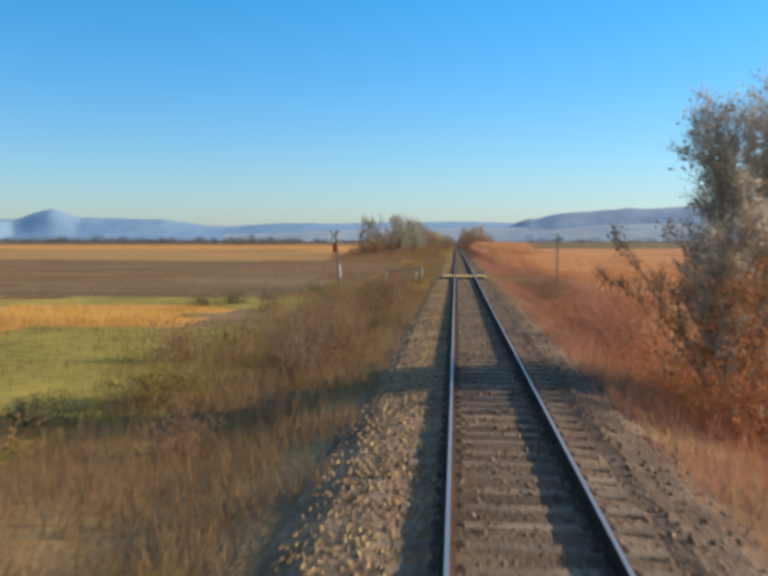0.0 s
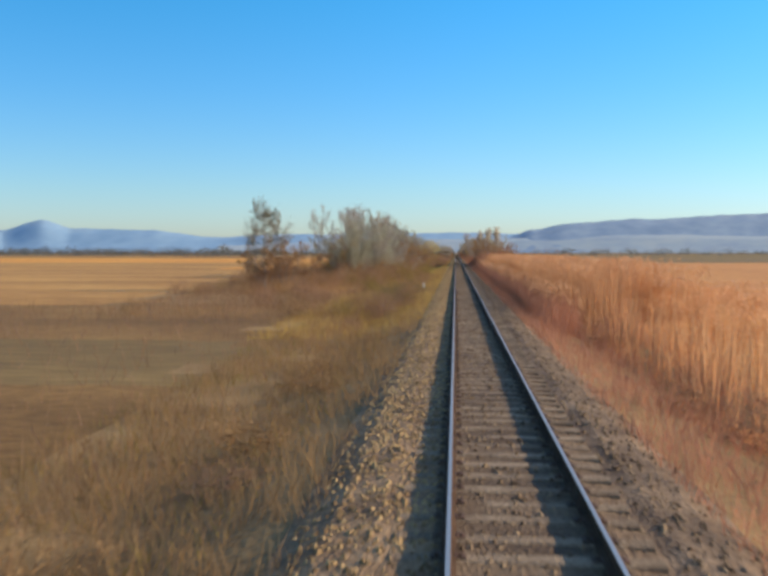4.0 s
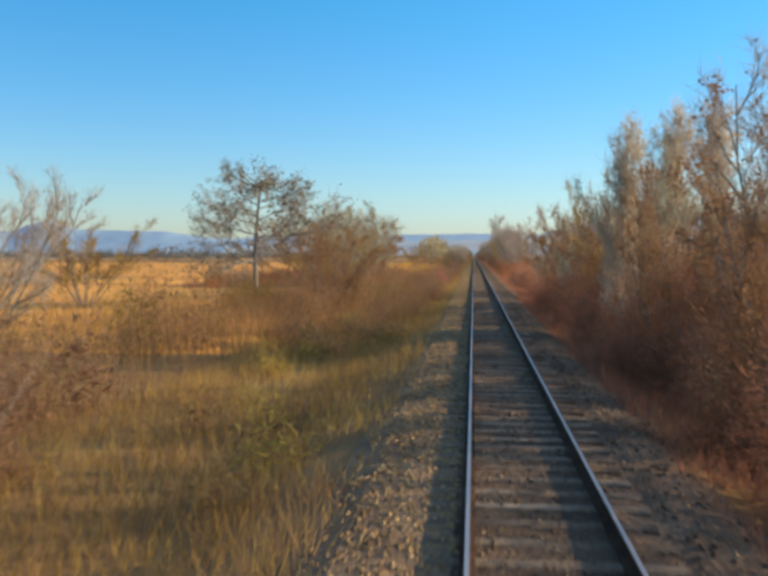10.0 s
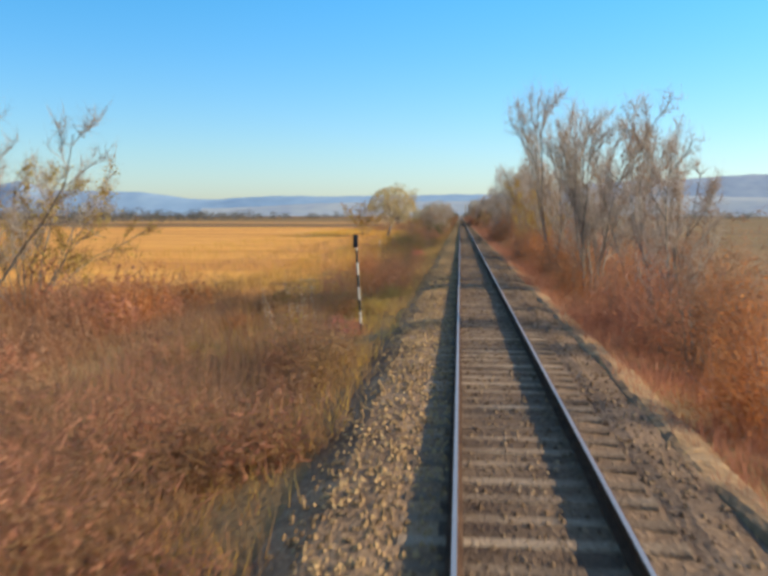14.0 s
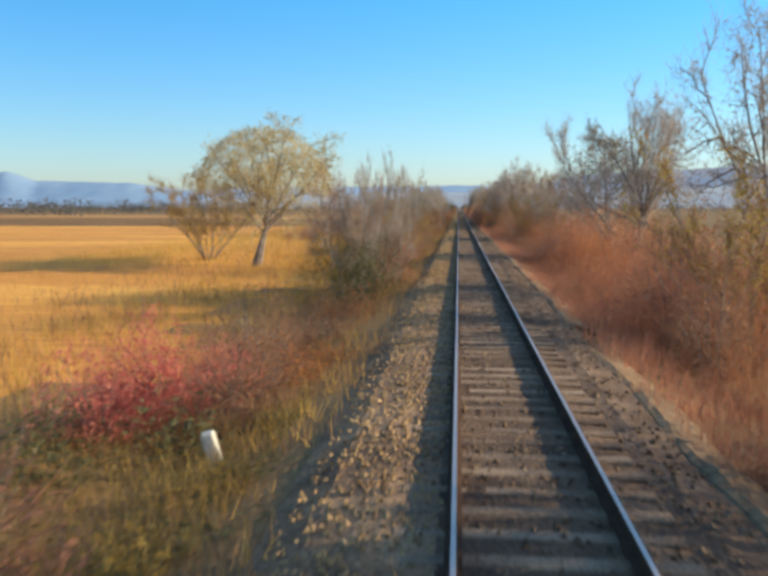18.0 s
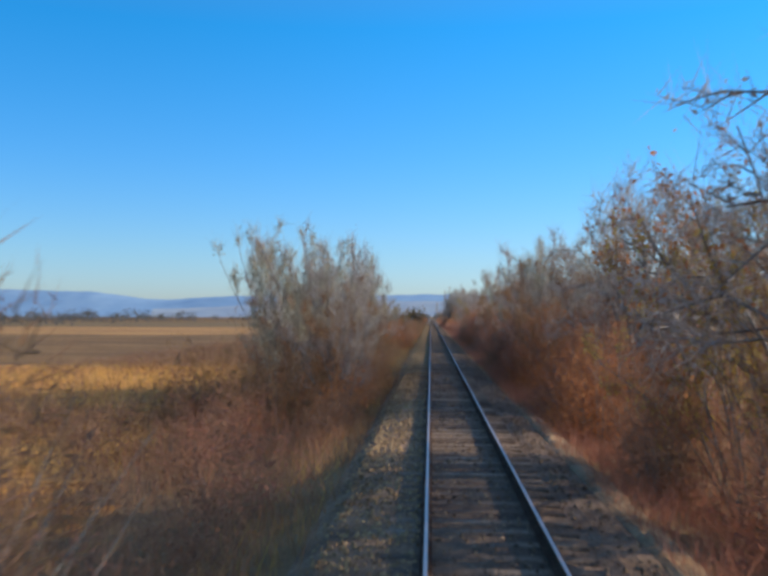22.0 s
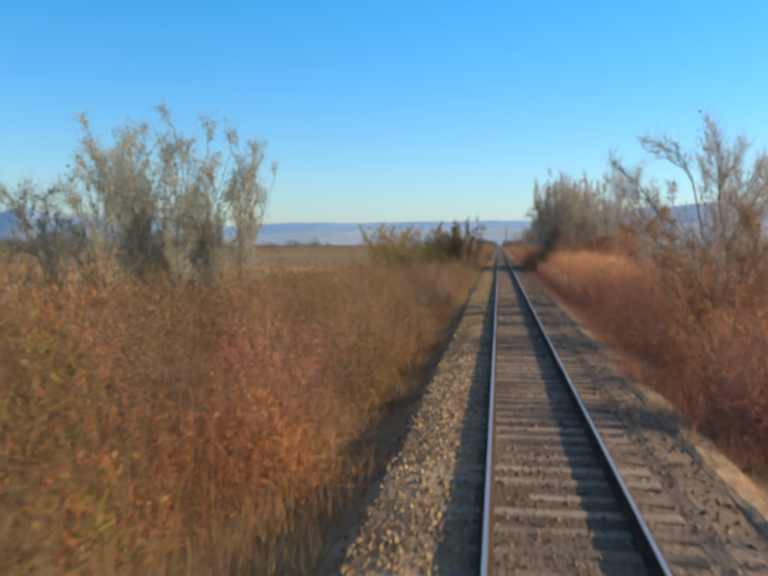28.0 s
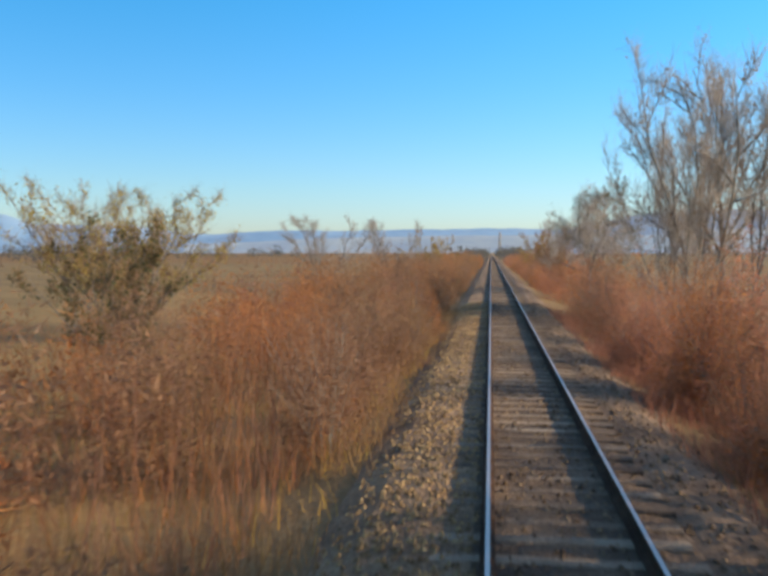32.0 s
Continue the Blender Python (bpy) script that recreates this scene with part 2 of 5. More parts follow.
def part(name, me, parent=None, label="", at=None):
    ob = new(name, me)
    if parent is not None:
        ob.parent = parent
    if at is not None:
        ob.matrix_basis = at
    if label:
        ob["label"] = label
    return ob


def sweep(profile, y0, y1, closed=True):
    """Vertices and faces of a profile in x, z drawn along y."""
    k = len(profile)
    v = [(x, y, z) for y in (y0, y1) for x, z in profile]
    f = [(i, (i + 1) % k, k + (i + 1) % k, k + i) for i in range(k if closed else k - 1)]
    if closed:
        f += [tuple(range(k))[::-1], tuple(range(k, 2 * k))]
    return v, f


# ---- fast meshes from arrays ----
def fast_mesh(name, v, f, mats, idx=None, smooth=False):
    v, f = np.asarray(v, dtype=np.float32), np.asarray(f, dtype=np.int32)
    me = bpy.data.meshes.new(name)
    n, k = f.shape
    me.vertices.add(len(v))
    me.vertices.foreach_set("co", v.ravel())
    me.loops.add(n * k)
    me.loops.foreach_set("vertex_index", f.ravel())
    me.polygons.add(n)
    me.polygons.foreach_set("loop_start", np.arange(0, n * k, k, dtype=np.int32))
    me.polygons.foreach_set("loop_total", np.full(n, k, dtype=np.int32))
    for m in (mats if isinstance(mats, (list, tuple)) else [mats]):
        me.materials.append(m)
    if idx is not None:
        me.polygons.foreach_set("material_index", np.asarray(idx, dtype=np.int32))
    me.polygons.foreach_set("use_smooth", np.full(n, smooth, dtype=bool))
    me.update(calc_edges=True)
    me.validate()
    return me


class Geo:
    """Collects triangles."""

    def __init__(self):
        self.v, self.f, self.n = [], [], 0

    def add(self, v, f):
        self.v.append(np.asarray(v, dtype=np.float32).reshape(-1, 3))
        self.f.append(np.asarray(f, dtype=np.int32).reshape(-1, 3) + self.n)
        self.n += len(self.v[-1])

    def arrays(self):
        return np.concatenate(self.v), np.concatenate(self.f)

    def mesh(self, name, mats):
        v, f = self.arrays()
        return fast_mesh(name, v, f, mats)


def unit(a):
    return a / (np.linalg.norm(a, axis=-1, keepdims=True) + 1e-9)


def limb(g, pts, r0, r1, sides=5):
    """A tapered, bent tube through pts."""
    pts = np.asarray(pts, dtype=float)
    k = len(pts)
    rings = []
    for i in range(k):
        d = unit(pts[min(i + 1, k - 1)] - pts[max(i - 1, 0)])
        a = unit(np.cross(d, (0.3, 0.9, 0.2)))
        b = np.cross(d, a)
        r = r0 + (r1 - r0) * i / (k - 1)
        t = np.arange(sides) * 2 * math.pi / sides
        rings.append(pts[i] + r * (np.cos(t)[:, None] * a + np.sin(t)[:, None] * b))
    f = []
    for i in range(k - 1):
        for j in range(sides):
            a, b = i * sides + j, i * sides + (j + 1) % sides
            f += [(a, b, b + sides), (a, b + sides, a + sides)]
    g.add(np.concatenate(rings), f)


def twigs(g, p, d, length, width):
    """Thin three-sided spikes from p along d, all at once."""
    n = len(p)
    d = unit(d)
    a = unit(np.cross(d, np.random.RandomState(n).normal(size=(n, 3))))
    b = np.cross(d, a)
    w = np.broadcast_to(np.asarray(width, dtype=float), (n,))[:, None]
    v = np.stack([p + a * w, p - a * w * 0.5 + b * w * 0.87, p - a * w * 0.5 - b * w * 0.87, p + d * np.broadcast_to(np.asarray(length, dtype=float), (n,))[:, None]], axis=1)
    k = np.arange(n)[:, None] * 4
    f = np.concatenate([k + np.array([[0, 1, 3]]), k + np.array([[1, 2, 3]]), k + np.array([[2, 0, 3]])], axis=1)
    g.add(v.reshape(-1, 3), f.reshape(-1, 3))


def slivers(g, p, d, length, width, r):
    """Fine flat twigs, one triangle each."""
    n = len(p)
    d = unit(d)
    a = unit(np.cross(d, r.normal(size=(n, 3)))) * width
    v = np.stack([p + a, p - a, p + d * np.asarray(length).reshape(-1, 1)], axis=1)
    g.add(v.reshape(-1, 3), np.arange(3 * n).reshape(-1, 3))


def leaves(g, p, size, r):
    """Small folded leaves: two triangles that meet at an angle."""
    n = len(p)
    s = (size * (0.6 + 0.8 * r.rand(n)))[:, None]
    a, b = unit(r.normal(size=(n, 3))), unit(r.normal(size=(n, 3)))
    c = unit(np.cross(a, b))
    b = np.cross(c, a)
    v = np.stack([p - a * s, p + b * s * 0.55 + c * s * 0.25, p + a * s, p - b * s * 0.55 + c * s * 0.25], axis=1)
    k = np.arange(n)[:, None] * 4
    f = np.concatenate([k + np.array([[0, 1, 2]]), k + np.array([[0, 2, 3]])], axis=1)
    g.add(v.reshape(-1, 3), f.reshape(-1, 3))


# ---- trees: unit height 1, grown once and copied ----
def grow_tree(seed, habit, n_fine):
    """Arrays for wood, and for twigs with leaves, of a tree ten metres high."""
    r = np.random.RandomState(seed)
    wood, crown = Geo(), Geo()
    tips = []
    H = 10.0

    spikes = []

    def bough(p, d, length, rad, level, up):
        n = 5 if level < 2 else 3
        pts = [np.array(p, dtype=float)]
        dd = np.array(d, dtype=float)
        for i in range(n):
            dd = unit(dd + r.normal(size=3) * (0.15 if level else 0.06) + np.array((0, 0, up)) * 0.22)
            pts.append(pts[-1] + dd * length / n)
        if level < 3:
            limb(wood, pts, rad, rad * 0.3, (7, 4, 3)[level])
        else:
            spikes.append((pts[0], pts[-1] - pts[0], length, max(rad, 0.007)))
        return pts, dd

    def crownage(pts, dd, length, level, up, kids, spread):
        for i in range(kids):
            s = 0.22 + 0.78 * (i + r.rand()) / kids
            j = min(int(s * (len(pts) - 1)), len(pts) - 2)
            q = pts[j] + (pts[j + 1] - pts[j]) * (s * (len(pts) - 1) - j)
            axis = unit(pts[j + 1] - pts[j])
            nd = unit(axis * (1.0 - spread) + unit(np.cross(axis, r.normal(size=3))) * spread)
            L = length * (0.62 - 0.25 * s) * (0.8 + 0.4 * r.rand())
            b, bd = bough(q, nd, L, 0.008 + 0.012 * L, level + 1, up)
            if level < 2:
                crownage(b, bd, L, level + 1, up, 7, spread)
            else:
                tips.append(np.array(b))
        tips.append(np.array(pts[-3:]))

    if habit == "round":
        t, d = bough((0, 0, 0), (0.18, 0.1, 1), 2.9, 0.32, 0, 0.1)
        for i in range(11):
            a = i * 2.4 + r.rand()
            o = 0.25 + 0.9 * (i + 0.5) / 11
            nd = unit(np.array((math.cos(a) * o, math.sin(a) * o, 1.15 - 0.5 * o)))
            b, bd = bough(t[-1 - (i % 3 == 0)], nd, 6.3 - 1.2 * o + r.rand() * 0.5, 0.075, 1, 0.22)
            crownage(b, bd, 4.2, 1, 0.05, 7, 0.55)
    elif habit == "upright":
        for i in range(6):
            a = i * 1.05 + r.rand()
            t, d = bough((math.cos(a) * 0.25, math.sin(a) * 0.25, 0), unit(np.array((math.cos(a) * 0.22, math.sin(a) * 0.22, 1))), 7.4 + 1.9 * r.rand(), 0.07, 1, 0.18)
            crownage(t, d, 4.2, 1, 0.55, 8, 0.42)
    elif habit == "spread":
        t, d = bough((0, 0, 0), (0.04, 0.02, 1), 9.0, 0.20, 0, 0.2)
        for i in range(24):
            s = 0.33 + 0.66 * i / 23
            a = i * 2.4 + r.rand()
            j = min(int(s * 5), 4)
            q = t[j] + (t[j + 1] - t[j]) * (s * 5 - j)
            L = (4.4 * math.sin(min(1.0, (1.08 - s) * 1.9) * 1.5) + 0.5) * (0.75 + 0.4 * r.rand())
            b, bd = bough(q, (math.cos(a), math.sin(a), 0.16), L, 0.055, 1, 0.06)
            crownage(b, bd, L, 1, 0.1, 8, 0.5)
    elif habit == "vase":
        for i in range(14):
            a = i * 2.4 + r.rand()
            o = 0.12 + 0.58 * r.rand()
            t, d = bough((math.cos(a) * 0.4, math.sin(a) * 0.4, 0), unit(np.array((math.cos(a) * o, math.sin(a) * o, 1))), 7.0 + 2.6 * r.rand(), 0.045, 1, 0.12)
            crownage(t, d, 3.4, 1, 0.4, 6, 0.42)
    elif habit == "poplar":
        t, d = bough((0, 0, 0), (0.02, 0, 1), 9.6, 0.17, 0, 0.3)
        for i in range(34):
            s = 0.12 + 0.84 * i / 33
            a = i * 2.4 + r.rand()
            j = min(int(s * 5), 4)
            q = t[j] + (t[j + 1] - t[j]) * (s * 5 - j)
            b, bd = bough(q, (math.cos(a) * 0.55, math.sin(a) * 0.55, 1), (2.6 - 1.5 * s) * (0.8 + 0.4 * r.rand()), 0.035, 1, 0.4)
            crownage(b, bd, 1.9, 1, 0.5, 5, 0.45)
    P0, P1 = (np.concatenate([t[k:len(t) - 1 + k] for t in tips]) for k in (0, 1))
    pick = r.randint(0, len(P0), n_fine * 2)
    P = P0[pick] + (P1[pick] - P0[pick]) * r.rand(len(pick), 1)
    twigs(crown, np.array([s[0] for s in spikes]), np.array([s[1] for s in spikes]), np.array([s[2] for s in spikes]), np.array([s[3] for s in spikes]))
    base = P[:n_fine] + r.normal(size=(n_fine, 3)) * 0.03
    grow = np.array((0, 0, {"round": 0.1, "spread": 0.15}.get(habit, 0.7)))
    slivers(crown, base, r.normal(size=(n_fine, 3)) * 0.6 + grow, 0.3 + 0.7 * r.rand(n_fine), 0.0085, r)
    return wood, crown, P, r


def tree_kind(seed, habit, bark, twig, leaf, n_leaf, leaf_size, dome=0, n_fine=5200):
    wood, crown, P, r = grow_tree(seed, habit, n_fine)
    v, f = crown.arrays()
    nt = len(f)
    if n_leaf:
        p = P[r.randint(0, len(P), n_leaf)] + r.normal(size=(n_leaf, 3)) * 0.15
        leaves(crown, p, leaf_size, r)
    if dome:
        d = unit(r.normal(size=(dome, 3)))
        d[:, 2] = np.abs(d[:, 2]) * 1.15 - 0.2
        c = np.array((0.5, 0.3, 5.6)) + d * np.array((3.9, 3.9, 3.9)) * (0.86 + 0.14 * r.rand(dome))[:, None]
        slivers(crown, c, d * 0.5 - np.array((0, 0, 0.7)) + r.normal(size=(dome, 3)) * 0.3, 0.3 + 0.5 * r.rand(dome), 0.022, r)
    v, f = crown.arrays()
    idx = np.zeros(len(f), dtype=np.int32)
    idx[nt:] = 1
    return wood.mesh("trunk", [bark]), fast_mesh("crown", v, f, [twig, leaf], idx)


# ---- bushes: about one metre in radius, two metres high ----
def bush_arrays(seed, n_stem, n_twig, n_leaf, leaf_size, flat=1.0, ragged=0.35, tw=0.013, inner=60, spray=0.17):
    r = np.random.RandomState(seed)
    wood, green = Geo(), Geo()
    a = r.rand(n_stem) * 2 * math.pi
    o = r.rand(n_stem) ** 0.6
    for i in range(n_stem):
        out = np.array((math.cos(a[i]), math.sin(a[i]), 0)) * o[i]
        top = out * (0.95 + 0.3 * r.rand()) + np.array((0, 0, (1.15 + 0.85 * r.rand()) * (1.15 - 0.45 * o[i]) * flat))
        mid = out * 0.45 + np.array((0, 0, top[2] * 0.5)) + r.normal(size=3) * 0.06
        limb(wood, [out * 0.22, mid, top], 0.009, 0.003, 3)
    n = n_twig + n_leaf
    d = unit(r.normal(size=(n, 3)))
    d[:, 2] = np.abs(d[:, 2])
    lump = 1.0 + ragged * np.sin(3.1 * d[:, 0] + seed) * np.cos(2.7 * d[:, 1] + 2 * seed) + 0.5 * ragged * np.sin(7 * d[:, 0] + 5 * d[:, 2] + seed)
    lump = np.minimum(lump, 1.12)
    c = d * (0.35 + 0.65 * r.rand(n) ** 0.5)[:, None] * lump[:, None]
    c[:, 2] = c[:, 2] * 1.75 * flat + 0.05
    slivers(green, c[:n_twig], d[:n_twig] * 0.45 + r.normal(size=(n_twig, 3)) * 0.6 + np.array((0, 0, 0.3)), 0.15 + 0.27 * r.rand(n_twig), tw, r)
    nt = sum(len(x) for x in green.f)
    leaves(green, c[n_twig:], leaf_size, r)
    d = unit(r.normal(size=(inner, 3)))
    d[:, 2] = np.abs(d[:, 2])
    c = d * (0.1 + 0.55 * r.rand(inner) ** 0.6)[:, None]
    c[:, 2] = c[:, 2] * 1.75 * flat + 0.05
    leaves(green, c, spray, r)
    v, f = green.arrays()
    return wood, v, f, nt


# ---- the ground: one sheet to the horizon, with the low railway bank and its fields ----
def steep(y):
    """1 where the west shoulder of the ballast falls away steeply, 0 where it runs out gently."""
    return max(0.0, min(0.55, (y - 500) / 25, (615 - y) / 20)) + max(0.0, min(1.0, (y - 672) / 15, (768 - y) / 20))


def ground_z(x, y):
    a = abs(x)
    if a < 1.9:
        bank = -0.30
    elif x < 0:
        k = steep(y)
        bank = -0.30 - (0.2 + 0.27 * k) * min(1.0, (a - 1.9) / 0.7) - (0.7 - 0.27 * k) * max(0.0, min(1.0, (a - 2.6) / 2.4))
    else:
        bank = -0.30 - 0.9 * min(1.0, (a - 1.9) / 3.4)
    road = math.exp(-((y - 66.5) / 3.2) ** 2) if a < 14 else 0.0
    z = bank + (max(0.0, min(1.0, (14 - a) / 8)) * (-0.18 - bank) * road if a > 1.5 else 0.0)
    far = max(0.0, min(1.0, (a - 3.0) / 20.0))
    return z + far * 0.2 * noise.noise((x * 0.05, y * 0.05, 3.0)) + (0.09 * noise.noise((x * 0.4, y * 0.4, 1.0)) if 2.5 < a < 60 else 0.0)


def zone(x, y):
    """Which cover the ground has: an index into GROUND."""
    w = x + 3.0 * noise.noise((x * 0.1, y * 0.07, 7.0)) + 1.5 * noise.noise((x * 0.3, y * 0.25, 8.0))
    w += 2.2 * noise.noise((x * 0.9, y * 0.6, 3.0))
    q = y + 5.0 * noise.noise((x * 0.07, y * 0.1, 9.0))
    if abs(y - 66.5) < 2.2 and -4.0 < x < 8.0 and abs(x) > 1.5:
        return 6
    if w < -8.5:
        if 12 < q < 37 and w > -45:
            return 4
        if 37 <= q < 56 and w > -60:
            return 4 if q > 48 else 2 if w < -13.5 else 0
        if 56 <= q < 165:
            return (1 if noise.noise((x * 0.03, y * 0.05, 2.0)) < 0.22 else 3) if w > -110 else 7
        if 186 < q < 216 and -23 < w < -11.5:
            return 2
        if 165 <= q < 290:
            return 0 if w > -26 else 7
        if 352 < q < 396 and w > -36:
            return 0
        if 290 <= q < 632:
            return 2 if w > -60 or q > 400 else 7
        if 632 <= q < 745:
            return 1
        if 745 <= q < 865:
            return 7 if w < -24 else 3
        return 3 if q < 1100 else 1
    if w > 7.5 and q < 270:
        return 5
    if w > 30:
        return 5 if q < 420 else 3
    return 0


GROUND = [M_VERGE, M_PLOUGH, M_GOLD, M_TAN, M_GREEN, M_RUSTFIELD, M_DIRT, M_STRAW]
xs = [-4500, -3000, -2000, -1200, -700, -400, -250, -170, -120, -90, -70, -56, -46, -38, -32, -27, -23, -20, -17.5, -15, -13, -11.5, -10, -8.5, -7, -6, -5.2, -4.5, -3.8, -3.2, -2.7, -2.2, -1.9, -1.2]
xs = xs + [0] + [-x for x in reversed(xs)]
ys = [-300, -150, -80] + [i * 2.5 - 40 for i in range(420)] + [1010 + i * 12 for i in range(40)] + [1500, 1600, 1800, 2100, 2500, 3000, 3600, 4300, 4900]
gv = [(x, y, ground_z(x, y)) for y in ys for x in xs]
nx = len(xs)
gf = [(j * nx + i, j * nx + i + 1, (j + 1) * nx + i + 1, (j + 1) * nx + i) for j in range(len(ys) - 1) for i in range(nx - 1)]
gi = [zone((xs[i] + xs[i + 1]) / 2, (ys[j] + ys[j + 1]) / 2) for j in range(len(ys) - 1) for i in range(nx - 1)]
tagged(new("ground", fast_mesh("ground", gv, gf, GROUND, gi, True)), "autumn plain of brown verge, tilled soil and golden fields", "ground", kind="structure")

# hills round the plain, their distance haze carried by the material colours
def hills(name, label, pts, depth, seed, mat):
    """A ridge: pts are (x, y, height) along its crest."""
    v, f = [], []
    crest = []
    for (x0, y0, h0), (x1, y1, h1) in zip(pts, pts[1:]):
        for k in range(24):
            s = k / 24
            e = s * s * (3 - 2 * s)
            crest.append((x0 + (x1 - x0) * s, y0 + (y1 - y0) * s, h0 + (h1 - h0) * e))
    crest.append(pts[-1])
    for x, y, h in crest:
        d = Vector((x, y, 0)).normalized()
        for o, k in ((-1, 0), (-0.75, 0.14), (-0.5, 0.42), (-0.25, 0.74), (0, 1), (0.6, 0)):
            n = noise.noise((x * 0.003 + seed, y * 0.003 + o * 3, 0.5)) * 0.07 + noise.noise((x * 0.015 + seed, o * 9, 4.5)) * 0.025
            v.append((x + d.x * depth * o, y + d.y * depth * o, -4 + h * k * (1 + n)))
    for i in range(len(crest) - 1):
        for j in range(5):
            f.append((i * 6 + j, (i + 1) * 6 + j, (i + 1) * 6 + j + 1, i * 6 + j + 1))
    tagged(new(name, mesh_of(name, v, f, mat, smooth=True)), label, "hills", kind="structure")


D = 3400
hills("backdrop_hills_east", "long low wooded hill range, hazed blue, on the horizon",
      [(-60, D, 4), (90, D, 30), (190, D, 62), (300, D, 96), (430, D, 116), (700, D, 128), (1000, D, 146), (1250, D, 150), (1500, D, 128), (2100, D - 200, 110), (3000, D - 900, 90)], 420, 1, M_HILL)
hills("backdrop_hills_west", "low haze-blue hills on the far side of the plain",
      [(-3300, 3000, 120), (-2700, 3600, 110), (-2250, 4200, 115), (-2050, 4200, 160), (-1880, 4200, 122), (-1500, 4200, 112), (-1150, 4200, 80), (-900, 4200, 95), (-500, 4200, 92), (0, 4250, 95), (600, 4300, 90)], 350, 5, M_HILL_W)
hills("backdrop_rise", "farmland paled by haze, rising below the far hills",
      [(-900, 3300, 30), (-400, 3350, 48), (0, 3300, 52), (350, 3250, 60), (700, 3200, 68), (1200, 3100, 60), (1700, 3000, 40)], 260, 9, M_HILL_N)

# ---- the track ----
Y0, Y1 = -25.0, 1500.0
bed_ys = [Y0 + 5.0 * i for i in range(int((Y1 - Y0) / 5) + 1)]
bv = []
for y in bed_ys:
    k = steep(y)
    bv += [(-2.85 + 0.1 * k, y, -0.95 - 0.15 * k), (-2.6 + 0.16 * k, y, -0.49 - 0.15 * k), (-2.05 + 0.03 * k, y, -0.27 - 0.02 * k)]
    bv += [(x, y, z) for x, z in ((-1.55, -0.2), (-0.9, -0.187), (0.9, -0.2), (1.32, -0.24), (1.55, -0.21), (2.05, -0.27), (2.6, -0.49), (2.85, -0.95))]
bf = [(a * 11 + b, a * 11 + b + 1, a * 11 + b + 12, a * 11 + b + 11) for a in range(len(bed_ys) - 1) for b in range(10)]
tagged(new("ballast_bed", mesh_of("ballast_bed", bv, bf, [M_BALLAST, M_FOURFOOT, M_BALLAST_DULL], [(b == 4) + 2 * (b > 4) for a in range(len(bed_ys) - 1) for b in range(10)])), "grey-brown crushed stone ballast bed", "ballast", kind="structure")
track = tagged(new("railway_track"), "single straight railway track on ballast", "railway", kind="structure")
prof = [(-0.075, -0.172), (0.075, -0.172), (0.075, -0.160), (0.010, -0.140), (0.010, -0.045), (0.031, -0.035), (0.033, -0.009), (0.022, 0.0), (-0.022, 0.0), (-0.033, -0.009), (-0.031, -0.035), (-0.010, -0.045), (-0.010, -0.140), (-0.075, -0.160)]
rv, rf = sweep(prof, Y0, Y1)
ri = [0] * len(rf)
ri[7] = 1
rail_me = mesh_of("rail", rv, rf, [M_RAIL_SIDE, M_RAIL_TOP], ri)
for sx in (-0.75, 0.75):
    part("rail", rail_me, track, at=pose(sx, 0, 0))


# rail plates with two bolts, on the sleepers that are built singly
box_f = [(0, 1, 3), (0, 3, 2), (4, 6, 7), (4, 7, 5), (0, 4, 5), (0, 5, 1), (2, 3, 7), (2, 7, 6), (0, 2, 6), (0, 6, 4), (1, 5, 7), (1, 7, 3)]


def box_v(x0, x1, y0, y1, z0, z1):
    return np.array([(x, y, z) for x in (x0, x1) for y in (y0, y1) for z in (z0, z1)])


plate_g = Geo()
plate_g.add(box_v(-0.17, 0.17, -0.07, 0.07, -0.19, -0.158), box_f)
for o in (-0.115, 0.115):
    plate_g.add(box_v(o - 0.022, o + 0.022, -0.022, 0.022, -0.17, -0.138), box_f)
plate_me = plate_g.mesh("rail_plate", [M_PLATE])

# sleepers: the first stretch one by one, the rest of the line joined
SP, HALF = 0.6, (1.28, 0.125)


def sleeper_arrays(r):
    """A worn timber with split, rounded edges."""
    g = []
    for sx in (-1, -0.35, 0.35, 1):
        x = sx * HALF[0] + r.uniform(-0.02, 0.02)
        w0, w1, zt = HALF[1] * r.uniform(0.9, 1.05), HALF[1] * r.uniform(0.9, 1.05), -0.172 + r.uniform(-0.012, 0.004)
        g += [(x, -w0, -0.33), (x, -w0, zt - 0.02), (x, -w0 + 0.03, zt), (x, w1 - 0.03, zt), (x, w1, zt - 0.02), (x, w1, -0.33)]
    f = []
    for i in range(3):
        for j in range(5):
            a, b = i * 6 + j, i * 6 + j + 1
            f += [(a, b, b + 6), (a, b + 6, a + 6)]
    for o in (0, 18):
        f += [(o, o + k, o + k + 1) if o else (o, o + k + 1, o + k) for k in range(1, 5)]
    return np.array(g), np.array(f)


